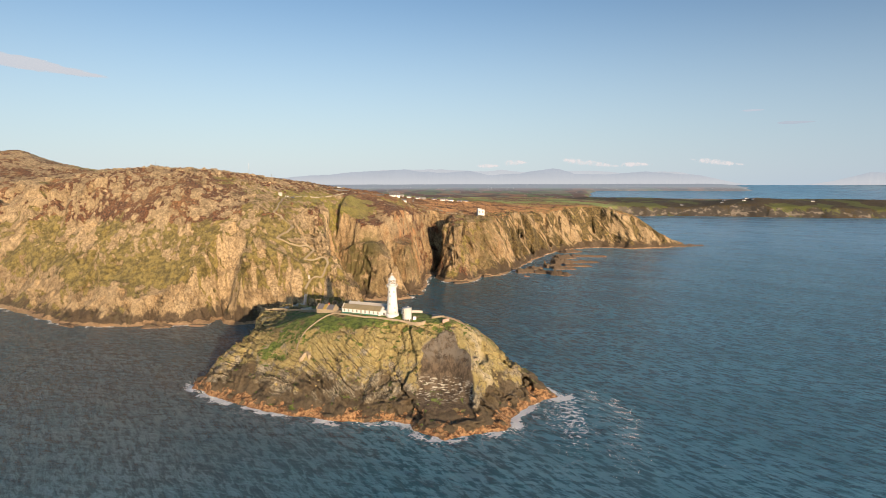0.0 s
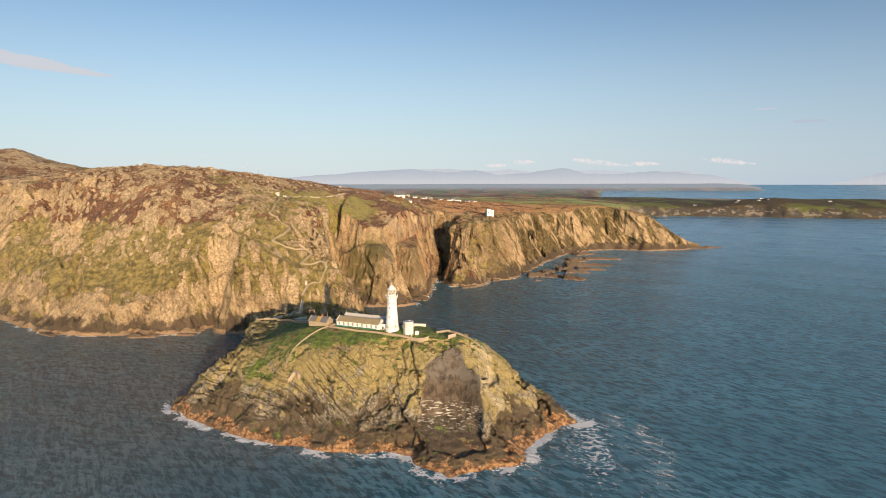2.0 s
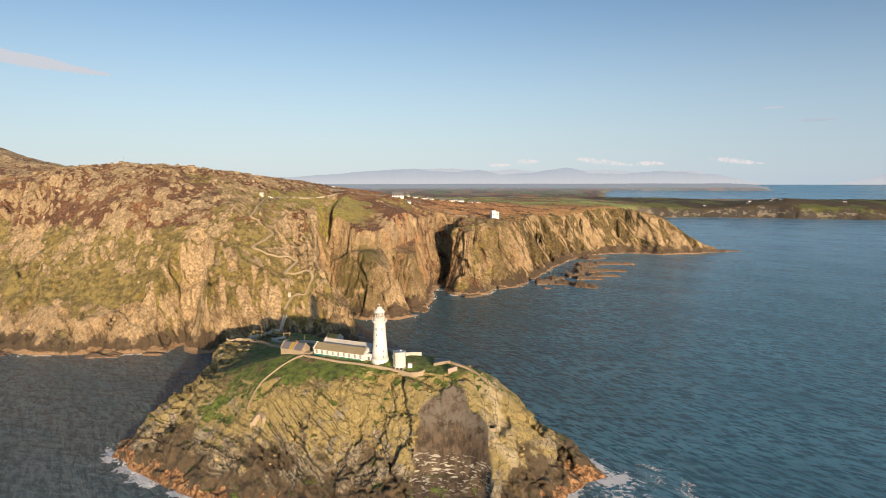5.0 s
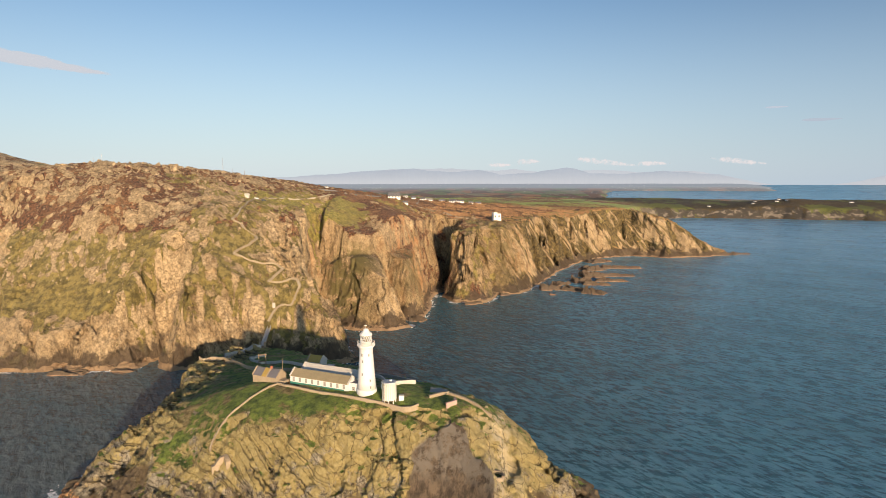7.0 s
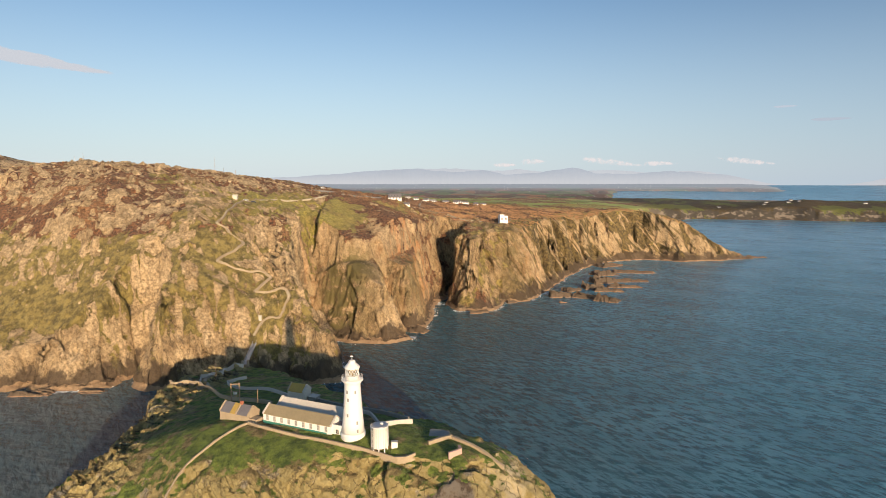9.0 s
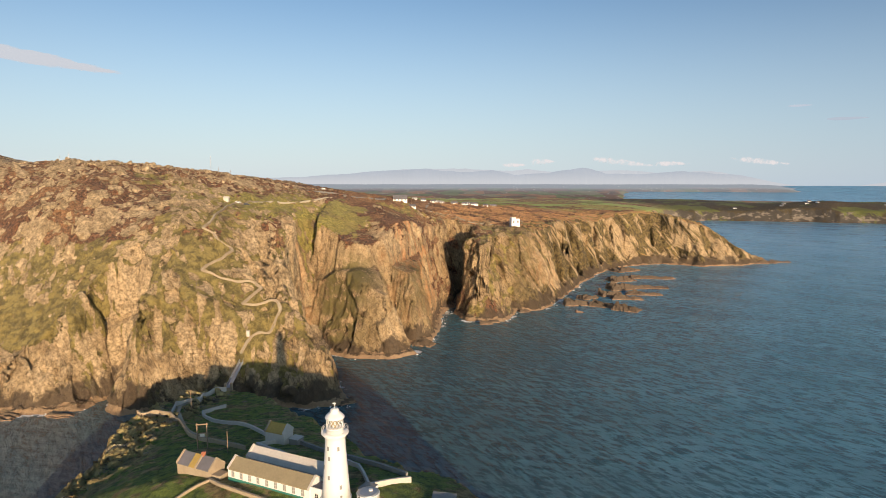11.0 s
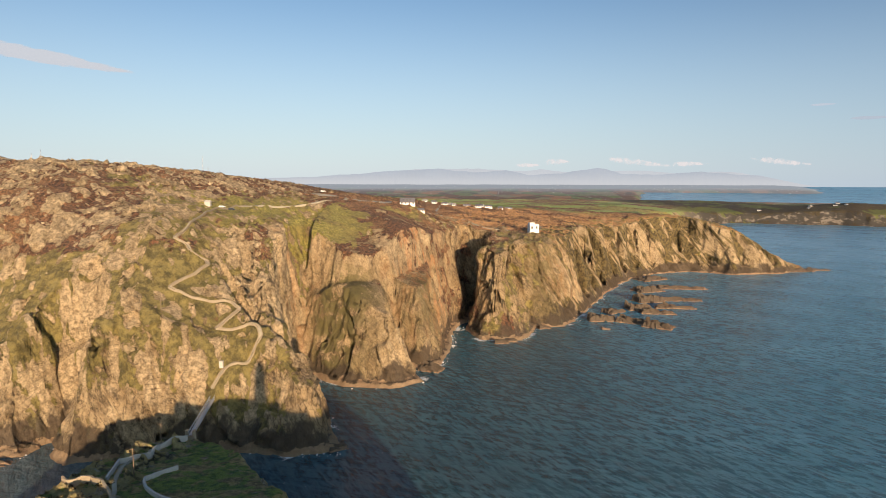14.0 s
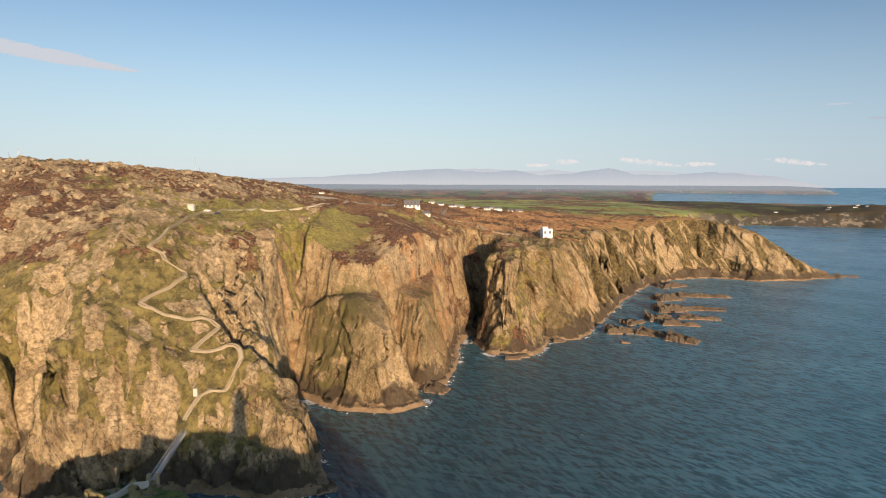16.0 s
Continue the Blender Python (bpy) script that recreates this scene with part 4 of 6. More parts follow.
STONY = np.clip(step(0.45, 0.9, np.hypot(HX, HY)) + 0.6 * ICRAG * np.clip(IFRONT, 0, 1), 0, 1) * (1 - 0.8 * slab)
QX, QY, QZ, ISLOPE = roughen(IX, IY, IZ, 2.5, 6.0, 301, STONY * (1 - 0.6 * strata_side))
bare = np.clip(0.55 * IFRONT + 0.5 * ICRAG * IFRONT + 0.5 * step(10, 30, IX) - 0.35 * step(35, 42, IZ), -0.5, 1)
verts = np.stack([QX, QY, QZ], -1).reshape(-1, 3)
verts, faces, marks = compact(verts, grid_faces(len(iy), len(ix), (IZ > -3.5).ravel()), {"rock": bare, "slab": slab, "fold": fold, "strata": banded, "rib": np.exp(-((IX - 25 + 0.1 * (IY - 320)) / 5.5) ** 2) * step(8, 13, IZ) * step(312, 318, IY)})
islet = tagged(link_mesh("islet", verts, faces, ISLET, None, marks), "grass-topped rocky islet with yellow lichen and orange tidal ledges", "islet", kind="structure")

# ---- the sea ----
wide = [14.0 * 1.21 ** i for i in range(1, 38)]
sx = np.r_[[-360 - w for w in wide[::-1] if w < 18500], np.arange(-360, 300, 2.4), [300 + w for w in wide if w < 18500]]
sy = np.r_[[250 - w for w in wide[::-1] if w < 18500], np.arange(250, 900, 2.4), [900 + w for w in wide if w < 18500]]
SX, SY = np.meshgrid(sx, sy)
R = np.maximum(np.hypot(SX - EYE.x, SY - EYE.y), 1)
cut = np.minimum(R, 18000) / R
SX, SY = EYE.x + (SX - EYE.x) * cut, EYE.y + (SY - EYE.y) * cut
_, sd, _, _ = islet_height(SX, SY)
surf = step(-8.5, -2.5, sd) * step(430, 380, SY) * step(-0.15, 0.2, fbm(SX, SY, 13, 3, 401) + 0.08)
_, hd, _, _ = headland_height(SX, SY)
surf = np.maximum(surf, 0.85 * step(-6, -1.5, hd) * step(1200, 1000, SY) * step(0.0, 0.3, fbm(SX, SY, 17, 3, 405)))
wake = np.exp(-((SX - 72 - 0.12 * (SY - 320)) / 13) ** 2) * step(235, 300, SY) * step(352, 335, SY)
lacy = np.clip(step(-22, -5, sd) * step(380, 320, SY) * 0.22 + 0.55 * np.exp(-((SX - 66) / 24) ** 2 - ((SY - 295) / 34) ** 2) * step(-0.15, 0.25, fbm(SX, SY, 16, 3, 413)), 0, 1)
UX, UY, UZ = far_off(SX, SY, 0 * SX)
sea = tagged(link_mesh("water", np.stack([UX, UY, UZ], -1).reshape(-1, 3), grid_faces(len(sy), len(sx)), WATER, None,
                       {"foam": np.clip(surf + 0.55 * wake, 0, 1), "lace": lacy, "hill_reflection": step(-20, -110, SX) * step(-420, -150, hd) * step(700, 560, SY), "shelter": step(-230, -40, hd) * step(-110, -60, SX) * step(160, 60, SX), "far_sea": 0.72 * step(300, 1500, R)}), "dark teal choppy sea with white surf", "sea", kind="structure")

# ---- the far distance ----
def backdrop_material(name, far, start, end):
    """Distant farmland in patches; haze is painted in, paler and glowing with the miles."""
    m = Nodes(name, 1.0)
    miles = m.mark("miles")
    patch = m.t.nodes.new("ShaderNodeTexVoronoi")
    m.put(patch.inputs["Vector"], m.scaled(m.pos, (0.010, 0.0055, 0.0)))
    patch.inputs["Scale"].default_value = 1.0
    pick_ = m.split(patch.outputs["Color"])[0]
    c = m.mix(m.ramp(pick_, 0.2, 0.4), (0.16, 0.08, 0.04), (0.36, 0.17, 0.07))
    c = m.mix(m.ramp(pick_, 0.5, 0.55), c, (0.15, 0.17, 0.045))
    c = m.mix(m.ramp(pick_, 0.8, 0.85), c, (0.24, 0.20, 0.10))
    c = m.mix(m.ramp(m.noise(m.scaled(m.pos, (0.012, 0.006, 0.0)), 1.0, 6, 0.7), 0.5, 0.62, 0, 0.7), c, (0.045, 0.05, 0.03))
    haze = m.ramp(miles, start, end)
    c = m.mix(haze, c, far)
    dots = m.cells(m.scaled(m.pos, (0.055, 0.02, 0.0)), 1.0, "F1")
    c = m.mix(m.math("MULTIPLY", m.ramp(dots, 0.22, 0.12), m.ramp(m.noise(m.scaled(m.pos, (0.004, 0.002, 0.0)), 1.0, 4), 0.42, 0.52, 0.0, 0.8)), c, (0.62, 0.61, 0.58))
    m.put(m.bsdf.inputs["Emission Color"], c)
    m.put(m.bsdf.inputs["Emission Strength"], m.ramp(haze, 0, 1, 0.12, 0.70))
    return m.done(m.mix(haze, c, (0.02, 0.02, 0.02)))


az = np.radians(np.arange(-60, 60.01, 0.35))
rr = 2600 * 1.052 ** np.arange(0, 40)
rr = rr[rr < 18500]
A, RR = np.meshgrid(az, rr)
LX, LY = EYE.x + RR * np.sin(A), EYE.y + RR * np.cos(A)
deg = np.degrees(A) + 1.2 * fbm(LX, LY, 1800, 3, 501)
land = np.maximum(step(15.6, 14.2, deg), step(6900, 8600, RR) * step(29.5, 27.0, deg + (RR - 9000) / 3500)) * (1 - 0)
land = np.maximum(land, step(3900, 3500, RR) * step(44, 30, deg))
LZ = -6 + (26 + 16 * fbm(LX, LY, 1500, 4, 511)) * step(0.2, 0.8, land) + 14 * step(9000, 15000, RR) * land
BX, BY, BZ = far_off(LX, LY, LZ)
keep = (LZ > -4).ravel()
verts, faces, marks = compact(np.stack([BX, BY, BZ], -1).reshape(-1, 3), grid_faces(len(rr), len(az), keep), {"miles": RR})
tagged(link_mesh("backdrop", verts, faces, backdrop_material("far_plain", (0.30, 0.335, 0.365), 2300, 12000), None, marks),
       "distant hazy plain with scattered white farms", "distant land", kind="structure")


def mountain_range(name, ridge, dist, color, seed, label):
    """A far chain of hills: heading and height in degrees above the level, joined by a rough crest."""
    h = np.radians(np.arange(ridge[0][0], ridge[-1][0], 0.06))
    up = np.interp(np.degrees(h), [a for a, _ in ridge], [e for _, e in ridge])
    up = up + 0.20 * fbm(np.degrees(h), 0 * h + seed, 2.2, 5, seed) * step(0.1, 0.8, up)
    rows = []
    for i, k in enumerate((0.0, 0.35, 0.7, 1.0, 0.8)):
        d = dist + 14 * i
        wob = 10 * fbm(np.degrees(h) * 2, 0 * h + i, 1.0, 3, seed + 3) * (k < 1)
        rows.append(np.stack([EYE.x + (d + wob) * np.sin(h), EYE.y + (d + wob) * np.cos(h), EYE.z - 45 + (np.tan(np.radians(up)) * d + 45) * k], -1))
    V = np.array(rows)
    m = Nodes(name + "_haze", 1.0)
    # air haze painted in: pale self-lit colour, whiter towards the foot
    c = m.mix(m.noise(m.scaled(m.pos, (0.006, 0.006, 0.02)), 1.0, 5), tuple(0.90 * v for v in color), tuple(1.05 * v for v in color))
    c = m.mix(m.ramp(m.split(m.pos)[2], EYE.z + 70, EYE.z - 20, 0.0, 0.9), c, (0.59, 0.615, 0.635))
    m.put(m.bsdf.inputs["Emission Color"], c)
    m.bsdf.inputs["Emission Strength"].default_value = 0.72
    m.done((0.02, 0.02, 0.02))
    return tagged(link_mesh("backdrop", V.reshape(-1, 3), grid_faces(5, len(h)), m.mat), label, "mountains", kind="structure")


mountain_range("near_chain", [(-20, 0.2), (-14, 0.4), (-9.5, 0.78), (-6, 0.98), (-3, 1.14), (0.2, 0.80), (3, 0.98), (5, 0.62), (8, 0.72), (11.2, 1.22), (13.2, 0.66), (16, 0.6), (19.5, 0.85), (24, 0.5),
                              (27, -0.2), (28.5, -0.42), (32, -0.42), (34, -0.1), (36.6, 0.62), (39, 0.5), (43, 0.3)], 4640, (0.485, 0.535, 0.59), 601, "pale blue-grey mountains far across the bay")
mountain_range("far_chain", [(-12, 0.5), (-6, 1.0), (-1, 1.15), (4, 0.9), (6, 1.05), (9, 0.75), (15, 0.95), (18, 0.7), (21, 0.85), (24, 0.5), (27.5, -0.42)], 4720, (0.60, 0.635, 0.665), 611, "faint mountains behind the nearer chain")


def cloud(name, head, up, wide, high, color, seed, thin, label):
    """A flat streak or puff of cloud, very far off, facing the sea."""
    m = Nodes(name + "_vapour", 1.0)
    u, v = m.mark("u"), m.mark("v")
    puff = m.noise(m.scaled(m.pos, (0.011 * thin, 0.011 * thin, 0.03)), 1.0, 7, 0.6)
    edge = m.math("MULTIPLY", m.math("SUBTRACT", 1.0, m.math("POWER", m.math("ABSOLUTE", u), 2.0)), m.math("SUBTRACT", 1.0, m.math("POWER", m.math("ABSOLUTE", v), 1.5)))
    alpha = m.ramp(m.math("ADD", puff, m.ramp(edge, 0, 0.9, -0.5, 0.12 if thin > 1 else 0.30)), 0.40, 0.75 if thin > 1 else 0.64, 0.0, 0.92)
    m.put(m.bsdf.inputs["Alpha"], alpha)
    # sunlit brightness of the cloud is put in as glow over near-black
    m.put(m.bsdf.inputs["Emission Color"], color)
    m.bsdf.inputs["Emission Strength"].default_value = 0.8
    m.bsdf.inputs["Specular IOR Level"].default_value = 0.0
    m.done((0.02, 0.02, 0.02))
    nu, nv = 25, 7
    U, V = np.meshgrid(np.linspace(-1, 1, nu), np.linspace(-1, 1, nv))
    h = np.radians(head + wide * U)
    d = 4780 - 30 * (1 - V * V)
    e = np.radians(up + high * V * (0.45 + 0.55 * step(1.0, -0.6, U)) - 0.12 * wide * U * (wide > 3))
    P = np.stack([EYE.x + d * np.sin(h), EYE.y + d * np.cos(h), EYE.z + d * np.tan(e)], -1)
    ob = tagged(link_mesh(name, P.reshape(-1, 3), grid_faces(nv, nu), m.mat, None, {"u": U, "v": V}), label, "cloud")
    ob.visible_shadow = False
    return ob


cloud("cloud", -34.6, 9.3, 8.4, 1.0, (0.57, 0.59, 0.62), 1, 0.6, "long thin pale grey cloud streak in a clear sky")
cloud("cloud", 31.3, 4.75, 2.0, 0.22, (0.44, 0.50, 0.57), 2, 0.6, "small faint grey cloud wisp in a clear sky")
cloud("cloud", 28.0, 5.9, 1.3, 0.18, (0.50, 0.56, 0.63), 3, 0.6, "small faint grey cloud wisp in a clear sky")
for head, up, wide, high in ((7.6, 1.75, 1.6, 0.55), (14.6, 1.65, 4.2, 0.55), (25.5, 1.6, 3.2, 0.5), (5.0, 1.45, 1.6, 0.4), (18.6, 1.5, 2.2, 0.4)):
    cloud("cloud", head, up, wide, high, (0.78, 0.725, 0.70), 4, 2.6, "soft pinkish white cloud low over the mountains")

# ---- small materials ----
def outcrop(name, dark, pale):
    m = Nodes(name, 0.92)
    g = m.noise(m.pos, 0.9, 7, 0.72)
    c = m.mix(m.island(), dark, pale)
    c = m.mix(m.ramp(g, 0.50, 0.64, 0, 0.6), c, tuple(0.4 * v for v in dark))
    return m.done(c, m.bump(g, 0.9, 0.5))


STONE = plain("weathered_stone", (0.46, 0.36, 0.24), 0.9, 0.28, 1.6, bump=0.10)
PALE_STONE = plain("limewashed_stone", (0.62, 0.57, 0.50), 0.85, 0.16, 1.4, bump=0.08)
GREY_STONE = plain("grey_stone", (0.33, 0.31, 0.28), 0.9, 0.25, 1.6, bump=0.08)
ROOF_TAN = plain("lichened_stone_roof", (0.36, 0.29, 0.17), 0.85, 0.22, 1.8, bump=0.05)
ROOF_GOLD = plain("yellow_lichen_roof", (0.50, 0.34, 0.09), 0.9, 0.25, 1.5, bump=0.06)
SLATE = plain("grey_slate", (0.19, 0.18, 0.19), 0.6, 0.25, 1.5)
DARK = plain("dark_glass", (0.05, 0.055, 0.06), 0.25, 0.05, 3.0)
TEAL = plain("green_base_paint", (0.05, 0.22, 0.17), 0.6, 0.10, 2.0)
METAL = plain("grey_metal", (0.42, 0.43, 0.45), 0.45, 0.10, 4.0, 0.6)
ALUMINIUM = plain("bridge_aluminium", (0.50, 0.52, 0.56), 0.45, 0.08, 4.0, 0.4)
WOOD = plain("weathered_wood", (0.30, 0.21, 0.13), 0.85, 0.25, 3.0)
TRACK = plain("worn_path", (0.48, 0.41, 0.30), 0.9, 0.18, 1.0, bump=0.06)
TARMAC = plain("grey_road", (0.17, 0.16, 0.15), 0.85, 0.15, 1.0)
RED_POT = plain("red_clay", (0.42, 0.15, 0.08), 0.8, 0.15, 3.0)
PINK = plain("faded_pink_render", (0.56, 0.37, 0.30), 0.85, 0.15, 2.0)
PALE_ROCK = outcrop("pale_outcrop_rock", (0.36, 0.26, 0.15), (0.68, 0.52, 0.32))
LICHEN_ROCK = outcrop("yellow_lichened_rock", (0.28, 0.20, 0.10), (0.54, 0.42, 0.18))
PANE = plain("dull_window", (0.30, 0.29, 0.27), 0.3, 0.15, 4.0)
AMBER = plain("amber_lens_glass", (0.62, 0.42, 0.18), 0.2, 0.1, 4.0)


def clear_glass():
    m = Nodes("lantern_glass", 0.05)
    m.bsdf.inputs["Transmission Weight"].default_value = 0.9
    m.bsdf.inputs["IOR"].default_value = 1.1
    return m.done((0.9, 0.93, 0.95))


GLASS = clear_glass()


# ---- shapes ----
def part(name, bm, material, parent, label=""):
    me = bpy.data.meshes.new(name)
    bm.normal_update()
    bm.to_mesh(me)
    bm.free()
    me.materials.append(material)
    ob = new(name, me)
    ob.parent = parent
    if label:
        ob["label"] = label
    return ob


def lathe(profile, segments=40, x=0.0, y=0.0):
    bm = bmesh.new()
    rings = [[bm.verts.new((x + r * math.cos(2 * math.pi * i / segments), y + r * math.sin(2 * math.pi * i / segments), z)) for i in range(segments)] for r, z in profile]
    for a, b in zip(rings, rings[1:]):
        for i in range(segments):
            bm.faces.new((a[i], a[(i + 1) % segments], b[(i + 1) % segments], b[i])).smooth = True
    bm.faces.new(rings[0][::-1])
    bm.faces.new(rings[-1])
    return bm


def box(x0, x1, y0, y1, z0, z1, bevel=0.04, bm=None):
    own = bm is None
    bm = bm or bmesh.new()
    made = bmesh.ops.create_cube(bm, size=1.0, matrix=Matrix.Translation(((x0 + x1) / 2, (y0 + y1) / 2, (z0 + z1) / 2)) @ Matrix.Diagonal((x1 - x0, y1 - y0, z1 - z0, 1)))
    if own and bevel:
        bmesh.ops.bevel(bm, geom=bm.edges[:], offset=bevel, segments=1, affect="EDGES")
    return bm


def rod(a, b, r, segments=6, bm=None, r2=None):
    bm = bm or bmesh.new()
    a, b = Vector(a), Vector(b)
    turn = (b - a).to_track_quat("Z", "Y").to_matrix().to_4x4()
    bmesh.ops.create_cone(bm, cap_ends=True, segments=segments, radius1=r, radius2=r if r2 is None else r2, depth=(b - a).length, matrix=Matrix.Translation((a + b) / 2) @ turn)
    return bm


def gable_roof(x0, x1, y0, y1, eave, ridge, thick=0.25, over=0.25):
    """A pitched roof whose ridge runs along x."""
    bm = bmesh.new()
    ym = (y0 + y1) / 2
    section = [(y0 - over, eave - 0.1), (ym, ridge), (y1 + over, eave - 0.1), (y1 + over, eave - 0.1 - thick), (ym, ridge - thick), (y0 - over, eave - 0.1 - thick)]
    ends = [[bm.verts.new((x, y, z)) for y, z in section] for x in (x0 - 0.02, x1 + 0.02)]
    for i in range(6):
        bm.faces.new((ends[0][i], ends[0][(i + 1) % 6], ends[1][(i + 1) % 6], ends[1][i]))
    bm.faces.new(ends[0][::-1]), bm.faces.new(ends[1])
    bmesh.ops.recalc_face_normals(bm, faces=bm.faces[:])
    return bm


def gabled_body(x0, x1, y0, y1, base, eave, ridge):
    bm = bmesh.new()
    ym = (y0 + y1) / 2
    section = [(y0, base), (y1, base), (y1, eave), (ym, ridge), (y0, eave)]
    ends = [[bm.verts.new((x, y, z)) for y, z in section] for x in (x0, x1)]
    for i in range(5):
        bm.faces.new((ends[0][i], ends[0][(i + 1) % 5], ends[1][(i + 1) % 5], ends[1][i]))
    bm.faces.new(ends[0][::-1]), bm.faces.new(ends[1])
    bmesh.ops.recalc_face_normals(bm, faces=bm.faces[:])
    return bm


def gable_coping(x0, x1, y0, y1, eave, ridge, rise_=0.35):
    """The raised stone edge over a gable end."""
    bm = bmesh.new()
    ym = (y0 + y1) / 2
    section = [(y0 - 0.3, eave - 0.35), (ym, ridge - 0.1), (y1 + 0.3, eave - 0.35), (y1 + 0.3, eave + rise_ - 0.1), (ym, ridge + rise_), (y0 - 0.3, eave + rise_ - 0.1)]
    ends = [[bm.verts.new((x, y, z)) for y, z in section] for x in (x0, x1)]
    for i in range(6):
        bm.faces.new((ends[0][i], ends[0][(i + 1) % 6], ends[1][(i + 1) % 6], ends[1][i]))
    bm.faces.new(ends[0][::-1]), bm.faces.new(ends[1])
    bmesh.ops.recalc_face_normals(bm, faces=bm.faces[:])
    return bm


def window(parent, x, y, z, w, h, face="y", out=-1, glass=None):
    """A sash window set in a wall: dark pane behind a pale frame and sill."""
    d = 0.06 * out
    win = part("window", box(x - w / 2, x + w / 2, y - 0.05 + d, y + 0.05 + d, z, z + h, 0) if face == "y" else box(x - 0.05 + d, x + 0.05 + d, y - w / 2, y + w / 2, z, z + h, 0), glass or DARK, parent)
    bm = bmesh.new()
    e = 0.09
    for a0, a1, b0, b1 in ((-w / 2 - e, w / 2 + e, -2 * e, 0), (-w / 2 - e, w / 2 + e, h, h + e), (-w / 2 - e, -w / 2, 0, h), (w / 2, w / 2 + e, 0, h), (-e / 3, e / 3, 0, h), (-w / 2, w / 2, h / 2 - e / 3, h / 2 + e / 3)):
        if face == "y":
            box(x + a0, x + a1, y + d - 0.09, y + d + 0.07, z + b0, z + b1, 0, bm)
        else:
            box(x + d - 0.09, x + d + 0.07, y + a0, y + a1, z + b0, z + b1, 0, bm)
    part("frame", bm, PALE_STONE, win)
    return win


def isle_z(x, y):
    return float(islet_height(np.array([[x]]), np.array([[y]]))[0][0, 0])


def land_z(x, y):
    return float(headland_height(np.array([[x]]), np.array([[y]]))[0][0, 0])


def ribbon(points, width, top, bottom, height_at, offset=0.0, wobble=0.0, gap=1.2):
    """A strip with thickness that follows the ground: a wall, a parapet or a path."""
    p = np.array(resample(points, gap))
    z = height_at(p[None, :, 0], p[None, :, 1])[0][0]
    z = np.convolve(np.pad(z, 2, "edge"), np.ones(5) / 5, "valid")
    t = np.gradient(p, axis=0)
    t /= np.linalg.norm(t, axis=1)[:, None] + 1e-9
    n = np.stack([-t[:, 1], t[:, 0]], 1)
    bm, rows = bmesh.new(), []
    for i in range(len(p)):
        up = top + wobble * random.uniform(-1, 1)
        a, b = p[i] + n[i] * (offset + width / 2 * random.uniform(0.9, 1.1)), p[i] + n[i] * (offset - width / 2 * random.uniform(0.9, 1.1))
        rows.append([bm.verts.new((q[0], q[1], z[i] + k)) for q, k in ((a, bottom), (a, up), (b, up), (b, bottom))])
    for r, s in zip(rows, rows[1:]):
        for i in range(4):
            bm.faces.new((r[i], r[(i + 1) % 4], s[(i + 1) % 4], s[i]))
    bm.faces.new(rows[0]), bm.faces.new(rows[-1][::-1])
    bmesh.ops.recalc_face_normals(bm, faces=bm.faces[:])
    return bm


def stone_wall(name, points, label, material, high=1.2, thick=0.5, height_at=islet_height, cap=None):
    w = tagged(new(name), label, "wall")
    part("wall_body", ribbon(points, thick, high, -1.2, height_at, 0, 0.07), material, w)
    part("coping", ribbon(points, thick + 0.10, high + 0.18, high - 0.02, height_at, 0, 0.04), cap or material, w)
    return w


# ---- the lighthouse ----
lighthouse = tagged(new("lighthouse"), "tall white tapering lighthouse tower with latticed lantern", "lighthouse")
lighthouse.location, lighthouse.scale = (-26.0, 355.5, 44.6), (0.92, 0.92, 0.925)
part("plinth", lathe([(4.15, -2.5), (4.15, 0.5), (3.95, 0.75)], 48), WHITE, lighthouse)
tower = part("tower", lathe([(3.85, 0.7), (3.55, 4.0), (3.2, 8.5), (2.85, 13.5), (2.68, 17.0), (2.75, 17.3), (3.3, 18.0), (3.3, 18.25)], 48), WHITE, lighthouse)
part("gallery", lathe([(3.3, 18.25), (3.62, 18.3), (3.62, 18.6), (2.2, 18.62)], 48), WHITE, lighthouse)
for k in range(20):
    a = 2 * math.pi * k / 20
    part("railing_post", rod((3.5 * math.cos(a), 3.5 * math.sin(a), 18.6), (3.5 * math.cos(a), 3.5 * math.sin(a), 19.8), 0.05), WHITE, lighthouse)
for z in (19.0, 19.4, 19.8):
    bm = bmesh.new()
    for k in range(40):
        a, b = 2 * math.pi * k / 40, 2 * math.pi * (k + 1) / 40
        rod((3.5 * math.cos(a), 3.5 * math.sin(a), z), (3.5 * math.cos(b), 3.5 * math.sin(b), z), 0.04, 5, bm)
    part("rail", bm, WHITE, lighthouse)
lantern = part("lantern", lathe([(2.3, 18.6), (2.3, 19.75), (2.4, 19.8), (2.4, 19.95), (2.2, 20.0)], 40), WHITE, lighthouse)
part("glazing", lathe([(2.12, 19.9), (2.12, 22.6)], 40), GLASS, lantern)
part("lens", lathe([(0.4, 19.9), (1.0, 20.4), (1.15, 21.2), (1.0, 22.0), (0.4, 22.5)], 20), AMBER, lantern)
for sense in (1, -1):
    for k in range(14):
        bm = bmesh.new()
        for j in range(4):
            a0, a1 = 2 * math.pi * (k + sense * j / 2.6) / 14, 2 * math.pi * (k + sense * (j + 1) / 2.6) / 14
            rod((2.2 * math.cos(a0), 2.2 * math.sin(a0), 19.9 + 0.68 * j), (2.2 * math.cos(a1), 2.2 * math.sin(a1), 19.9 + 0.68 * (j + 1)), 0.075, 5, bm)
        part("glazing_bar", bm, WHITE, lantern)
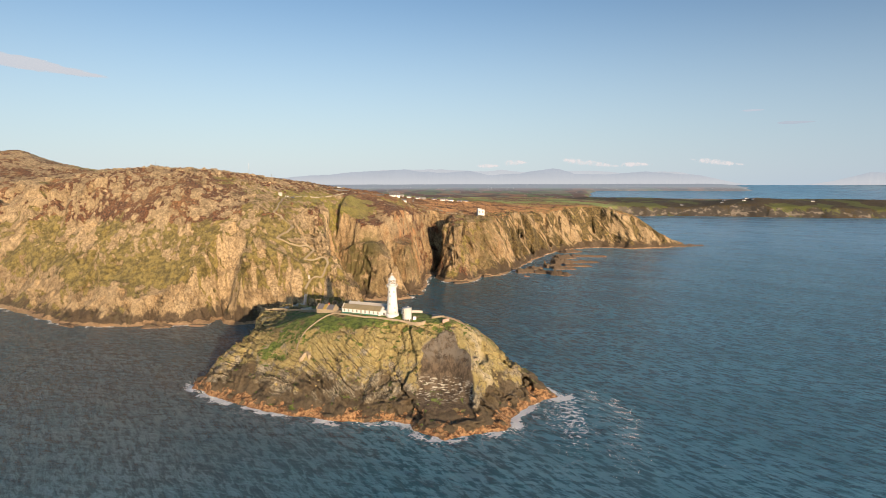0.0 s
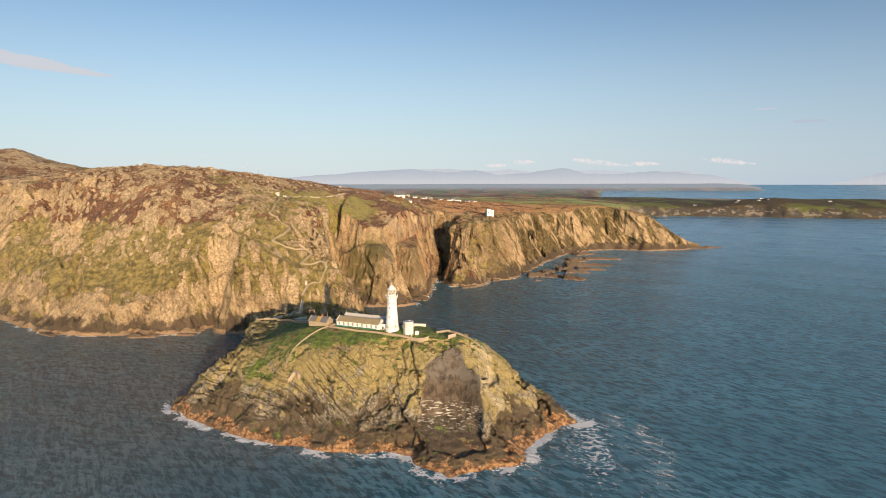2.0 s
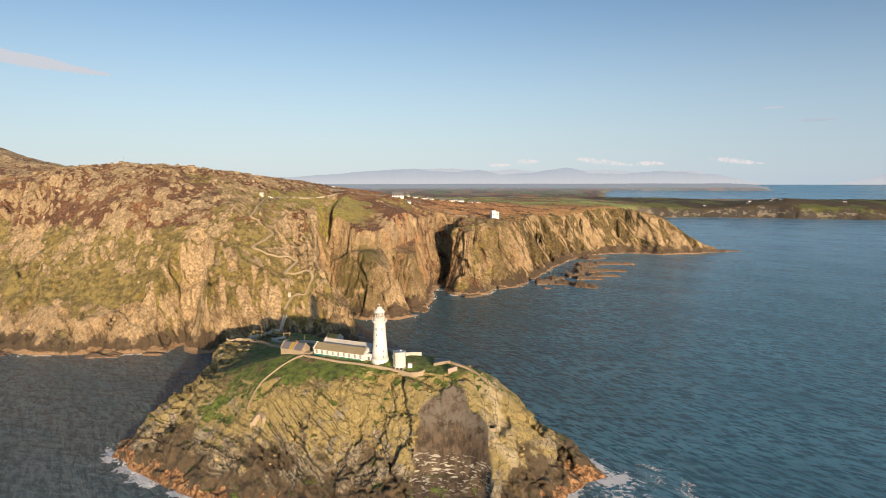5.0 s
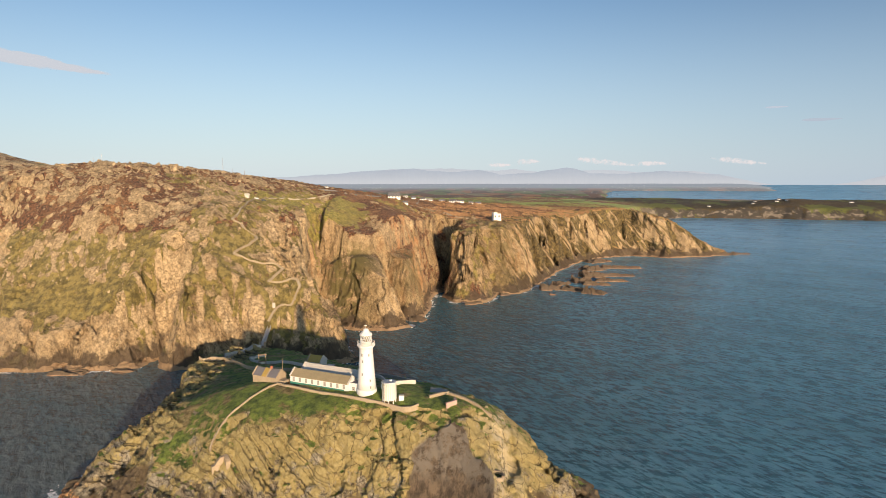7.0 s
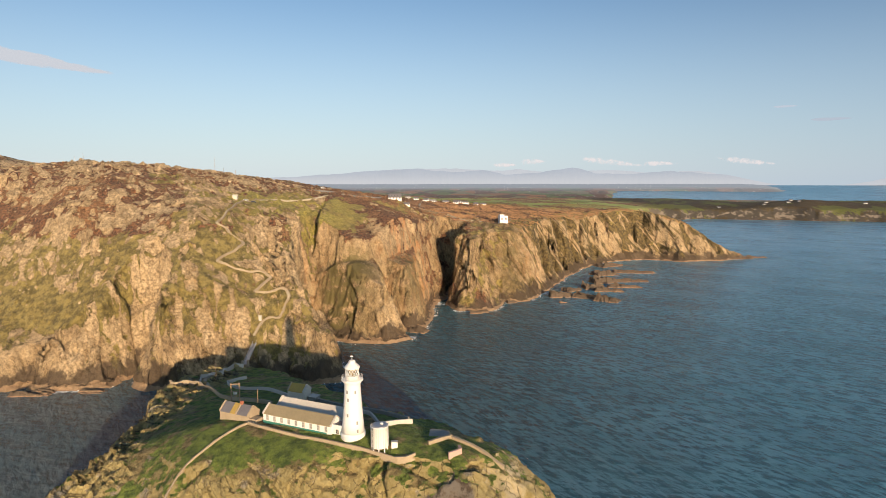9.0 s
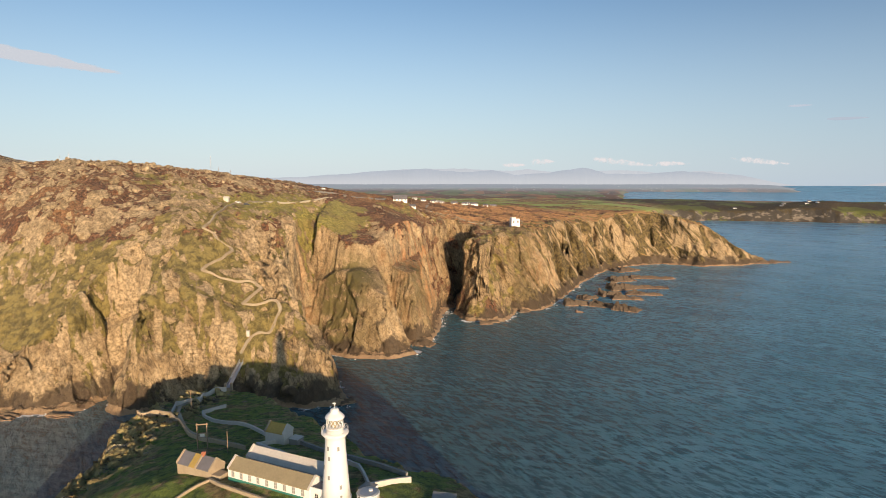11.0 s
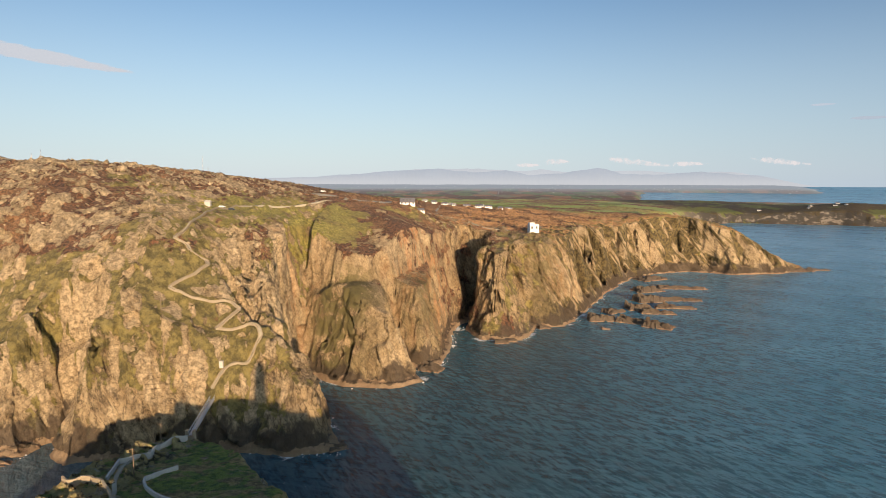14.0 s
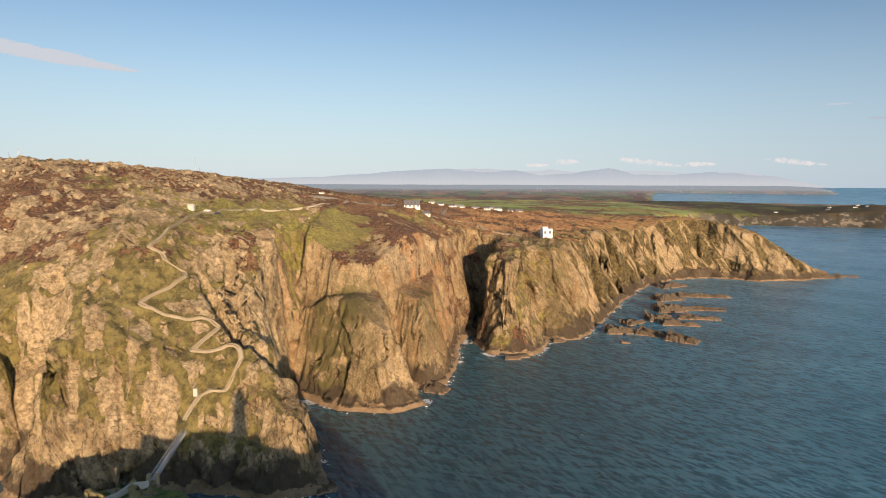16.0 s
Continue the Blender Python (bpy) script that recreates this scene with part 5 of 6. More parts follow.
dome = part("dome", lathe([(2.55, 22.5), (2.6, 22.75), (2.45, 23.0), (1.75, 23.75), (1.2, 24.05), (1.15, 24.7), (0.95, 24.95), (0.5, 25.1), (0.1, 25.15)], 40), WHITE, lighthouse)
part("finial", rod((0, 0, 25.1), (0, 0, 26.6), 0.07), WHITE, dome)
box(-0.5, 0.4, -0.03, 0.03, 26.2, 26.5, 0).to_mesh(vane_mesh := bpy.data.meshes.new("weather_vane"))
vane_mesh.materials.append(WHITE)
vane_ob = new("weather_vane", vane_mesh)
vane_ob.parent = dome
for turn, z in ((-120, 14.9), (-62, 14.9), (-112, 12.3), (-112, 7.2), (-58, 4.6), (-58, 1.9), (-150, 9.5)):
    r = np.interp(z, [0.7, 4, 8.5, 13.5, 17], [3.85, 3.55, 3.2, 2.85, 2.68]) - 0.02
    win = part("window", box(-0.3, 0.3, -0.08, 0.06, -0.55, 0.55, 0), PANE, tower)
    win.matrix_local = Matrix.Translation((r * math.cos(radians(turn)), r * math.sin(radians(turn)), z)) @ Matrix.Rotation(radians(turn + 90), 4, "Z")


# ---- keepers' cottages ----
AXIS = math.degrees(math.atan2(354.4 - 367.6, -28.1 + 57.7))          # heading of the long ranges


def range_block(name, x, y, z, length, depth, eave, ridge, label, windows, roof, plinth=None, chimneys=()):
    b = tagged(new(name), label, "building")
    b.matrix_world = pose(x, y, z, 0, 0, AXIS)
    part("wall", gabled_body(0, length, 0, depth, -2.0, eave, ridge - 0.15), WHITE, b)
    part("roof", gable_roof(0.2, length - 0.2, 0, depth, eave, ridge), roof, b)
    for x0 in (-0.12, length - 0.42):
        part("gable_coping", gable_coping(x0, x0 + 0.54, 0, depth, eave, ridge), PALE_STONE, b)
    for wx in windows:
        window(b, wx, -0.02, 1.0, 0.85, 1.5, glass=PANE)
    window(b, -0.02, depth / 2, 1.2, 0.8, 1.3, "x")
    if plinth:
        part("painted_base", box(-0.05, length * 0.93, -0.07, 0.05, -1.0, 0.55, 0), plinth, b)
    for cx in chimneys:
        c = part("chimney", box(cx - 0.5, cx + 0.5, depth / 2 - 0.35, depth / 2 + 0.35, ridge - 0.6, ridge + 1.1), WHITE, b)
        part("chimney_pot", lathe([(0.18, ridge + 1.1), (0.14, ridge + 1.6)], 10, cx, depth / 2), RED_POT, c)
    return b


range_block("cottage", -57.6, 367.4, 43.3, 27.0, 5.6, 3.1, 5.3, "long low whitewashed cottage range with tan stone roof", [1.8 + 2.9 * i for i in range(9)], ROOF_TAN, TEAL)
range_block("cottage", -54.8, 374.0, 43.3, 26.5, 5.4, 3.2, 5.5, "whitewashed rear cottage range with pale roof beside the front range", [3 + 4.0 * i for i in range(6)], PALE_STONE)
link = tagged(new("annexe"), "low white flat-roofed link between cottage and tower", "building")
link.matrix_world = pose(-57.6, 367.4, 43.3, 0, 0, AXIS)
part("wall", box(27.0, 31.5, 0.4, 5.0, -2, 2.9), WHITE, link)
part("roof", box(26.95, 31.6, 0.6, 4.9, 2.9, 3.1), SLATE, link)
part("parapet", box(27.0, 31.5, 0.25, 0.6, 2.9, 3.6), WHITE, link)
window(link, 29.0, 0.38, 0.9, 0.9, 1.2)
yard = tagged(new("annexe"), "small white store against the tower's far side", "building")
yard.matrix_world = pose(-21.0, 357.5, 43.0, 0, 0, AXIS)
part("wall", box(0, 3.4, 0, 4.0, -2, 3.0), WHITE, yard)
part("roof", box(-0.1, 3.5, -0.1, 4.1, 3.0, 3.2), GREY_STONE, yard)

ruin = tagged(new("store_building"), "brown stone store with patched grey slate roof", "building")
ruin.matrix_world = pose(-74.2, 373.2, 42.0, 0, 0, -24)
part("wall", gabled_body(0, 12.5, 0, 5.2, -2.5, 3.0, 5.2), STONE, ruin)
for x0, x1, mat in ((0.4, 4.6, SLATE), (4.6, 7.2, ROOF_GOLD), (7.2, 12.1, SLATE)):
    part("roof", gable_roof(x0, x1, 0, 5.2, 3.0, 5.45), mat, ruin)
for x0 in (-0.1, 7.0, 12.0):
    part("gable_coping", gable_coping(x0, x0 + 0.5, 0, 5.2, 3.0, 5.4), STONE, ruin)
part("chimney", box(7.0, 7.9, 2.2, 3.0, 5.0, 6.4), RED_POT, ruin)
part("lean_to", box(12.5, 15.5, 0.3, 3.5, -2.0, 1.9), STONE, ruin)

tank = tagged(new("water_tank"), "white cylindrical tank with ladder standing on short legs", "tank")
tank.location, tank.scale = (-17.0, 348.6, isle_z(-17.0, 348.6) + 0.3), (0.95, 0.95, 0.82)
part("tank_body", lathe([(2.75, 1.0), (2.8, 1.1), (2.8, 8.6), (2.88, 8.65), (2.88, 8.85), (2.7, 8.9)], 40), WHITE, tank)
part("tank_lid", lathe([(2.7, 8.9), (2.0, 9.05), (0.6, 9.15)], 40), METAL, tank)
part("hatch", lathe([(0.55, 9.1), (0.55, 9.5), (0.4, 9.55)], 16, 0.6, 0.5), WHITE, tank)
for k in range(8):
    a = 2 * math.pi * k / 8
    part("leg", box(2.4 * math.cos(a) - 0.16, 2.4 * math.cos(a) + 0.16, 2.4 * math.sin(a) - 0.16, 2.4 * math.sin(a) + 0.16, -1.5, 1.05, 0.02), WHITE, tank)
ladder = part("ladder", rod((-2.15, -1.95, 0.6), (-2.15, -1.95, 9.3), 0.05), DARK, tank)
part("ladder_rail", rod((-1.75, -2.3, 0.6), (-1.75, -2.3, 9.3), 0.05), DARK, ladder)
for k in range(18):
    part("rung", rod((-2.15, -1.95, 1.0 + 0.45 * k), (-1.75, -2.3, 1.0 + 0.45 * k), 0.05, 5), DARK, ladder)
for k in range(9):
    a = radians(-150 + 15 * k)
    part("rib", box(-0.04, 0.04, -0.04, 0.04, 1.2, 8.5, 0), PALE_STONE, tank).matrix_local = Matrix.Translation((2.8 * math.cos(a), 2.8 * math.sin(a), 0))
bunker = tagged(new("equipment_box"), "small white equipment box beside the tank", "box")
bunker.location = (-12.6, 349.2, isle_z(-12.6, 349.2))
part("case", box(-0.9, 0.9, -0.6, 0.6, -1.0, 1.7), WHITE, bunker)
part("lid", box(-1.0, 1.0, -0.7, 0.7, 1.7, 1.85), PALE_STONE, bunker)

hut = tagged(new("hut"), "small whitewashed hut with yellow lichened roof", "hut")
hut.matrix_world = pose(-59.8, 405.2, isle_z(-57.5, 406) + 1.6, 0, 0, -22)
part("wall", gabled_body(0, 7.5, 0, 5.0, -3.5, 2.6, 4.7), PALE_STONE, hut)
part("roof", gable_roof(0.2, 7.2, 0, 5.0, 2.6, 4.9), ROOF_GOLD, hut)
part("gable_coping", gable_coping(-0.1, 0.45, 0, 5.0, 2.6, 4.9), STONE, hut)
part("gable_coping", gable_coping(7.05, 7.6, 0, 5.0, 2.6, 4.9), PALE_STONE, hut)
cistern = tagged(new("cistern"), "square grey stone cistern beside the hut", "cistern")
cistern.matrix_world = pose(-51.6, 404.0, isle_z(-51, 405) - 0.1, 0, 0, -22)
part("wall", box(0, 3.4, 0, 3.4, -2, 2.3, 0.1), GREY_STONE, cistern)
part("lid", box(-0.15, 3.55, -0.15, 3.55, 2.3, 2.5, 0.05), PALE_STONE, cistern)

# ---- walls and tracks of the islet ----
stone_wall("stone_wall", rounded([(-62.5, 367.0), (-57.0, 362.8), (-49, 359.0), (-40, 355.2), (-30, 351.2), (-22.5, 348.6), (-15.5, 345.6), (-9.8, 343.2), (-6.2, 345.0)], 1),
           "low tan stone boundary wall below the cottages", STONE, 0.75, 0.5)
stone_wall("stone_wall", rounded([(-62.6, 367.0), (-65, 364.5), (-69, 358.8), (-74, 353.4), (-77.2, 349.8), (-79.5, 344.5), (-79.8, 341)], 1), "narrow tan stone wall running down the grass slope", STONE, 0.6, 0.4)
stone_wall("stone_wall", [(-2.5, 350.5), (4.4, 357.5)], "short tan stone wall meeting the terrace corner", STONE, 1.0, 0.8)
stone_wall("stone_wall", rounded([(4.0, 357.8), (8.3, 354.4), (13, 351.5), (20, 347.5)], 1), "broad tan stone wall stepping down the ridge", STONE, 0.9, 0.9)
stone_wall("rendered_wall", [(3.6, 343.2), (7.2, 345.6), (6.6, 347.8)], "broken pink rendered wall on the cliff edge", PINK, 1.7, 0.6)
stone_wall("stone_wall", rounded([(-128.5, 452.5), (-125.5, 451), (-122.5, 455.2), (-111.8, 449.5), (-104, 439), (-98, 428.5), (-90, 416.5), (-77, 405.5), (-63, 395)], 1), "tan stone wall curving over the grass", STONE, 1.3, 0.6)
stone_wall("stone_wall", rounded([(-97, 466.5), (-103, 457), (-100, 449.5), (-90, 440.5), (-78, 431.5), (-68, 421.5), (-61, 412.5)], 1), "pale stone wall hooking round a hollow", PALE_STONE, 1.2, 0.6)
stone_wall("whitewashed_wall", [(-116, 456), (-122.5, 474), (-114.5, 481), (-116, 490.5), (-110.5, 501.5)], "whitewashed wall along the path to the bridge", PALE_STONE, 1.2, 0.5)
stone_wall("whitewashed_wall", [(-60.5, 399), (-55.2, 404.2)], "short pale wall joining the hut", PALE_STONE, 1.2, 0.5)
stone_wall("whitewashed_wall", [(-60.5, 399), (-46, 382.5)], "whitewashed yard wall behind the cottages", PALE_STONE, 1.3, 0.7)
stone_wall("stone_wall", [(-50, 406.5), (-40, 397.5), (-24, 384), (-10, 374)], "grey stone wall along the far edge of the yard", GREY_STONE, 1.2, 0.6)
stone_wall("whitewashed_wall", [(-34, 388), (-24, 377), (-19, 362.5)], "pale wall crossing the yard to the tower", PALE_STONE, 1.2, 0.5)
stone_wall("whitewashed_wall", [(-18.5, 362), (-8.5, 368.5)], "pale yard wall by the small store", PALE_STONE, 1.3, 0.5)
stub = tagged(new('ruined_wall'), 'short ruined stub of pale stone wall on the slope', 'wall')
part('wall_body', ribbon([(-77.5, 336.0), (-73.5, 338.5), (-71.5, 336.0)], 1.5, 1.9, -2.5, islet_height, 0, 0.45, 0.8), STONE, stub)
slab_pad = tagged(new("concrete_pad"), "flat grey concrete pad in the grass", "pad")
part("slab", ribbon([(-2.5, 360.5), (3.6, 360.0)], 5.5, 0.35, -1.5, islet_height), GREY_STONE, slab_pad)
path_ob = tagged(new("pavement", bpy.data.meshes.new("pavement")), "narrow worn path beside the whitewashed wall", "path", kind="structure")
ribbon(rounded([(-112, 500), (-117.5, 490), (-116.2, 481.5), (-120.5, 474.5), (-114.3, 457.5), (-106, 444), (-97, 427), (-86, 416), (-66, 399)], 1), 1.4, 0.16, -0.8, islet_height).to_mesh(path_ob.data)
path_ob.data.materials.append(TRACK)

ring = tagged(new("stone_ring"), "round dry-stone enclosure on the lichened slope", "enclosure")
RX, RY = 19.3, 323.2
bm, rz = bmesh.new(), isle_z(19.3, 323.2)
for k in range(26):
    a = 2 * math.pi * k / 26
    x, y = RX + 2.9 * math.cos(a), RY + 2.9 * math.sin(a)
    s = random.uniform(0.45, 0.7)
    bmesh.ops.create_cube(bm, size=1, matrix=Matrix.Translation((x, y, rz + 0.3 + random.uniform(-0.2, 0.4))) @ Matrix.Rotation(a, 4, "Z") @ Matrix.Diagonal((0.7, 0.9, 2.4 * s, 1)))
part("ring_wall", bm, STONE, ring)
part("turf", lathe([(2.7, rz - 1.5), (2.7, rz + 0.05), (0.2, rz + 0.1)], 24, RX, RY), plain("turf", (0.11, 0.13, 0.03), 0.95, 0.3, 1.0, bump=0.15), ring)


# ---- poles and frames ----
def pole(x, y, z, high, label, arm=0.0, turn=0.0):
    p = tagged(new("utility_pole"), label, "pole", "poles along the cable line")
    p.matrix_world = pose(x, y, z, 0, 0, turn)
    part("shaft", rod((0, 0, -1), (0, 0, high), 0.17, 8, None, 0.12), WOOD, p)
    if arm:
        part("crossarm", box(-arm, arm, -0.07, 0.07, high - 0.6, high - 0.42, 0.01), WOOD, p)
        for k in (-1, 0, 1):
            part("insulator", lathe([(0.05, high - 0.42), (0.07, high - 0.2)], 8, k * arm * 0.85, 0), DARK, p)
    return p


for x, y, hi, arm in ((-110.8, 463.2, 8.5, 0.9), (-118.2, 495.5, 8.0, 0.9), (-67.5, 392.5, 6.5, 0)):
    pole(x, y, isle_z(x, y), hi, "weathered wooden pole on the islet grass", arm, 20)
for x, y, hi, arm in ((-177.3, 606.5, 9.5, 0), (-144.8, 550.8, 9.0, 0), (-153.1, 730.1, 10, 0), (-130, 764, 9, 0), (-205, 770, 9, 0), (-228, 800, 9, 0)):
    pole(x, y, land_z(x, y) - 0.3, hi, "wooden pole on the heather slope", arm)
frame_ob = tagged(new("timber_gantry"), "tall weathered timber frame with crossbars", "gantry")
frame_ob.matrix_world = pose(-78.0, 398.6, isle_z(-78, 398.6), 0, 0, 10)
for x in (-1.5, 1.5):
    part("post", box(x - 0.17, x + 0.17, -0.17, 0.17, -1, 8.6, 0.02), WOOD, frame_ob)
part("crossbar", box(-1.9, 1.9, -0.16, 0.16, 7.9, 8.3, 0.02), WOOD, frame_ob)
part("crossbar", box(-1.5, 1.5, -0.14, 0.14, 5.0, 5.3, 0.02), WOOD, frame_ob)
part("panel", box(-0.7, 0.7, -0.06, 0.06, 4.0, 5.0, 0.02), PALE_STONE, frame_ob)

# ---- the footbridge ----
bridge = tagged(new("footbridge"), "grey metal lattice footbridge between islet and cliff", "bridge")
B0, B1 = Vector((-110.5, 504.5, 20.6)), Vector((-116.6, 541.5, 23.4))
span = (B1 - B0).length
bridge.matrix_world = Matrix.Translation(B0) @ (B1 - B0).to_track_quat("Y", "Z").to_matrix().to_4x4()
part("deck", box(-0.85, 0.85, 0, span, -0.15, 0.0, 0.01), ALUMINIUM, bridge)
for side in (-1, 1):
    for z in (-0.25, 1.5):
        part("chord", box(side * 0.95 - 0.09, side * 0.95 + 0.09, 0, span, z - 0.09, z + 0.09, 0.01), ALUMINIUM, bridge)
    n = 22
    for k in range(n + 1):
        y = span * k / n
        part("upright", box(side * 0.95 - 0.05, side * 0.95 + 0.05, y - 0.05, y + 0.05, -0.25, 1.5, 0), ALUMINIUM, bridge)
        if k < n:
            a, b = (-0.25, 1.5) if k % 2 else (1.5, -0.25)
            part("diagonal", rod((side * 0.95, y, a), (side * 0.95, y + span / n, b), 0.05, 5), ALUMINIUM, bridge)
for end, mark in ((B0, "islet"), (B1, "cliff")):
    ab = tagged(new("bridge_pier"), "stone pier under the footbridge's end", "pier", "bridge piers")
    ab.location = end
    for side in (-1, 1):
        part("pier_leg", box(side * 1.5 - 0.5, side * 1.5 + 0.5, -0.8, 0.8, -9, 2.2, 0.08), STONE, ab)
    part("pier_wall", box(-1.1, 1.1, -0.7, 0.7, -9, -0.3, 0.05), STONE, ab)

# ---- the zigzag path up the cliff ----
track = tagged(new("road", bpy.data.meshes.new("road")), "pale stepped footpath zigzagging up the cliff", "footpath", kind="structure")
ribbon(rounded(ZIGZAG, 1, 0.1), 1.4, 0.25, -2.5, headland_height, 0, 0.0, 1.0).to_mesh(track.data)
track.data.materials.append(TRACK)
parapet = tagged(new("parapet_wall"), "low pale stone parapet along the zigzag footpath", "wall")
part("wall_body", ribbon(rounded(ZIGZAG, 1, 0.1), 0.36, 0.95, -2.0, headland_height, -0.85, 0.08, 1.0), STONE, parapet)
parapet = tagged(new("parapet_wall"), "low stone parapet on the inner side of the footpath", "wall")
part("wall_body", ribbon(rounded(ZIGZAG[:22], 1, 0.1), 0.36, 0.85, -2.0, headland_height, 0.85, 0.08, 1.0), STONE, parapet)
lane = tagged(new("road", bpy.data.meshes.new("road")), "pale gravel lane across the grassy saddle", "lane", kind="structure")
ribbon(rounded([(-158, 690), (-156.6, 703), (-146.1, 724), (-128.2, 744.7), (-114.7, 760), (-106, 785), (-104, 800)], 2), 3.4, 0.4, -1.5, headland_height, 0, 0, 2.0).to_mesh(lane.data)
lane.data.materials.append(TRACK)
upper = tagged(new("road", bpy.data.meshes.new("road")), "grey tarmac road edge on the brow", "road", kind="structure")
ribbon([(-140, 790), (-122, 797), (-104, 803), (-80, 820), (-60, 850)], 5.0, 0.5, -1.5, headland_height, 0, 0, 3.0).to_mesh(upper.data)
upper.data.materials.append(TARMAC)
for pts, w in (([(-45, 845), (-30, 880), (-38, 960), (-38, 1057)], 3.0), ([(-30, 880), (-8, 905), (14, 874), (40, 866)], 1.6), ([(66, 862), (72, 885), (81, 940), (70, 1000)], 1.4)):
    t2 = tagged(new("road", bpy.data.meshes.new("road")), "narrow trodden track through the heather", "track", kind="structure")
    ribbon(rounded(pts, 2), w, 0.3, -1.0, headland_height, 0, 0, 3.0).to_mesh(t2.data)
    t2.data.materials.append(TRACK)


# ---- the white castellated tower and houses on the cliff top ----
folly = tagged(new("castellated_tower"), "square white castellated lookout tower on the cliff top", "tower")
folly.matrix_world = pose(59.8, 856.5, land_z(64, 858) - 0.6, 0, 0, 12)
part("main_block", box(0, 9.0, 0, 8.0, -2.4, 7.4), WHITE, folly)
part("turret", box(0.4, 5.2, 2.0, 8.2, 7.0, 9.2), WHITE, folly)
for x in np.arange(0.5, 9.1, 1.6):
    part("merlon", box(x - 0.45, x + 0.45, 0, 0.5, 7.4, 8.0, 0.02), WHITE, folly)
for y in np.arange(0.9, 8.0, 1.7):
    part("merlon", box(8.5, 9.0, y - 0.45, y + 0.45, 7.4, 8.0, 0.02), WHITE, folly)
for x in (0.9, 3.0, 5.1):
    part("merlon", box(x - 0.45, x + 0.45, 2.0, 2.5, 9.2, 9.7, 0.02), WHITE, folly)
window(folly, 2.0, -0.02, 3.6, 1.5, 2.4)
window(folly, 6.6, -0.02, 3.6, 1.5, 2.4)
window(folly, 9.02, 4.0, 3.6, 1.5, 2.4, "x", 1)
folly_pad = tagged(new("stone_terrace"), "stone terrace edge under the white tower", "terrace")
part("slab", ribbon([(57, 855.5), (69, 858.5)], 2.0, 0.2, -3, headland_height), STONE, folly_pad)


def house(x, y, z, length, depth, eave, ridge, turn, roof, label, windows=3, group="white houses on the moor"):
    h = tagged(new("house"), label, "house", group)
    h.matrix_world = pose(x, y, z, 0, 0, turn)
    part("wall", gabled_body(0, length, 0, depth, -4, eave, ridge - 0.15), WHITE, h)
    part("roof", gable_roof(0, length, 0, depth, eave, ridge), roof, h)
    for k in range(windows):
        window(h, length * (k + 0.5) / windows, -0.02, 0.9, 1.2, 1.3)
    return h


centre = house(-62.5, 832, land_z(-54, 834) - 0.4, 14, 8, 2.4, 6.4, 8, SLATE, "white building with broad grey roof and skylights", 4, "buildings by the road end")
for k in range(3):
    part("skylight", box(3 + 3 * k, 4.2 + 3 * k, 1.2, 2.2, 4.0, 4.9, 0), DARK, centre)
house(-47, 836, land_z(-43, 837) - 0.4, 7, 5, 2.0, 3.8, 8, SLATE, "low white annexe with grey roof beside the larger building", 2, "buildings by the road end")
for x, y, w, d, t in ((-52, 1120, 10, 7, 15), (-38, 1105, 12, 7, -10), (-24, 1130, 9, 6, 20), (-8, 1125, 14, 7, 5), (8, 1110, 11, 7, -15), (22, 1135, 15, 7, 10), (40, 1125, 10, 7, -5),
                      (52, 1140, 13, 6, 12), (-66, 1130, 10, 6, 0), (-30, 1160, 10, 6, 10), (14, 1165, 9, 6, -10)):
    house(x, y, land_z(x, y) - 0.3, 0.72 * w, 0.8 * d, 2.3, 4.4, t, SLATE if (x % 3) else GREY_STONE, "white cottage with slate roof among moorland fields", 2)
for x, y in ((1010, 2150), (1032, 2180), (1090, 2160), (1122, 2150), (880, 2190), (1330, 2150), (1120, 2200)):
    house(x, y, land_z(x, y) - 1.0, 11, 7, 3.0, 5.5, random.uniform(-25, 25), SLATE, "far white house on the headland across the bay", 2, "far white houses")


# ---- vehicles ----
def vehicle(x, y, z, turn, paint, label):
    v = tagged(new("car"), label, "car")
    v.matrix_world = pose(x, y, z, 0, 0, turn)
    bm = bmesh.new()
    prof = [(-2.2, 0.35), (2.2, 0.35), (2.25, 0.8), (1.3, 0.95), (0.7, 1.5), (-1.5, 1.55), (-2.15, 1.0)]
    sides = [[bm.verts.new((px, s, pz)) for px, pz in prof] for s in (-0.85, 0.85)]
    for i in range(7):
        bm.faces.new((sides[0][i], sides[0][(i + 1) % 7], sides[1][(i + 1) % 7], sides[1][i]))
    bm.faces.new(sides[0][::-1]), bm.faces.new(sides[1])
    bmesh.ops.recalc_face_normals(bm, faces=bm.faces[:])
    body = part("body", bm, paint, v)
    part("windscreen", box(-1.3, 0.85, -0.87, 0.87, 1.02, 1.42, 0), DARK, body)
    for px in (-1.4, 1.4):
        for s in (-0.8, 0.8):
            part("wheel", rod((px, s - 0.1, 0.33), (px, s + 0.1, 0.33), 0.33, 14), DARK, v)
    return v


CAR_DARK = plain("dark_car_paint", (0.03, 0.035, 0.05), 0.3, 0.05, 3.0)
vehicle(-162.0, 668.5, land_z(-162, 668.5) + 0.3, 15, WHITE, "white parked van at the head of the footpath")
vehicle(-156.0, 669.5, land_z(-156, 669.5) + 0.3, 10, CAR_DARK, "dark parked car beside the white van")
vehicle(-126.0, 799.0, land_z(-126, 799) + 0.4, 20, WHITE, "white parked car on the brow road")
gatehouse = tagged(new("gate_hut"), "small pale stone hut at the top of the footpath", "hut")
gatehouse.location = (-166.0, 656.0, land_z(-166, 656))
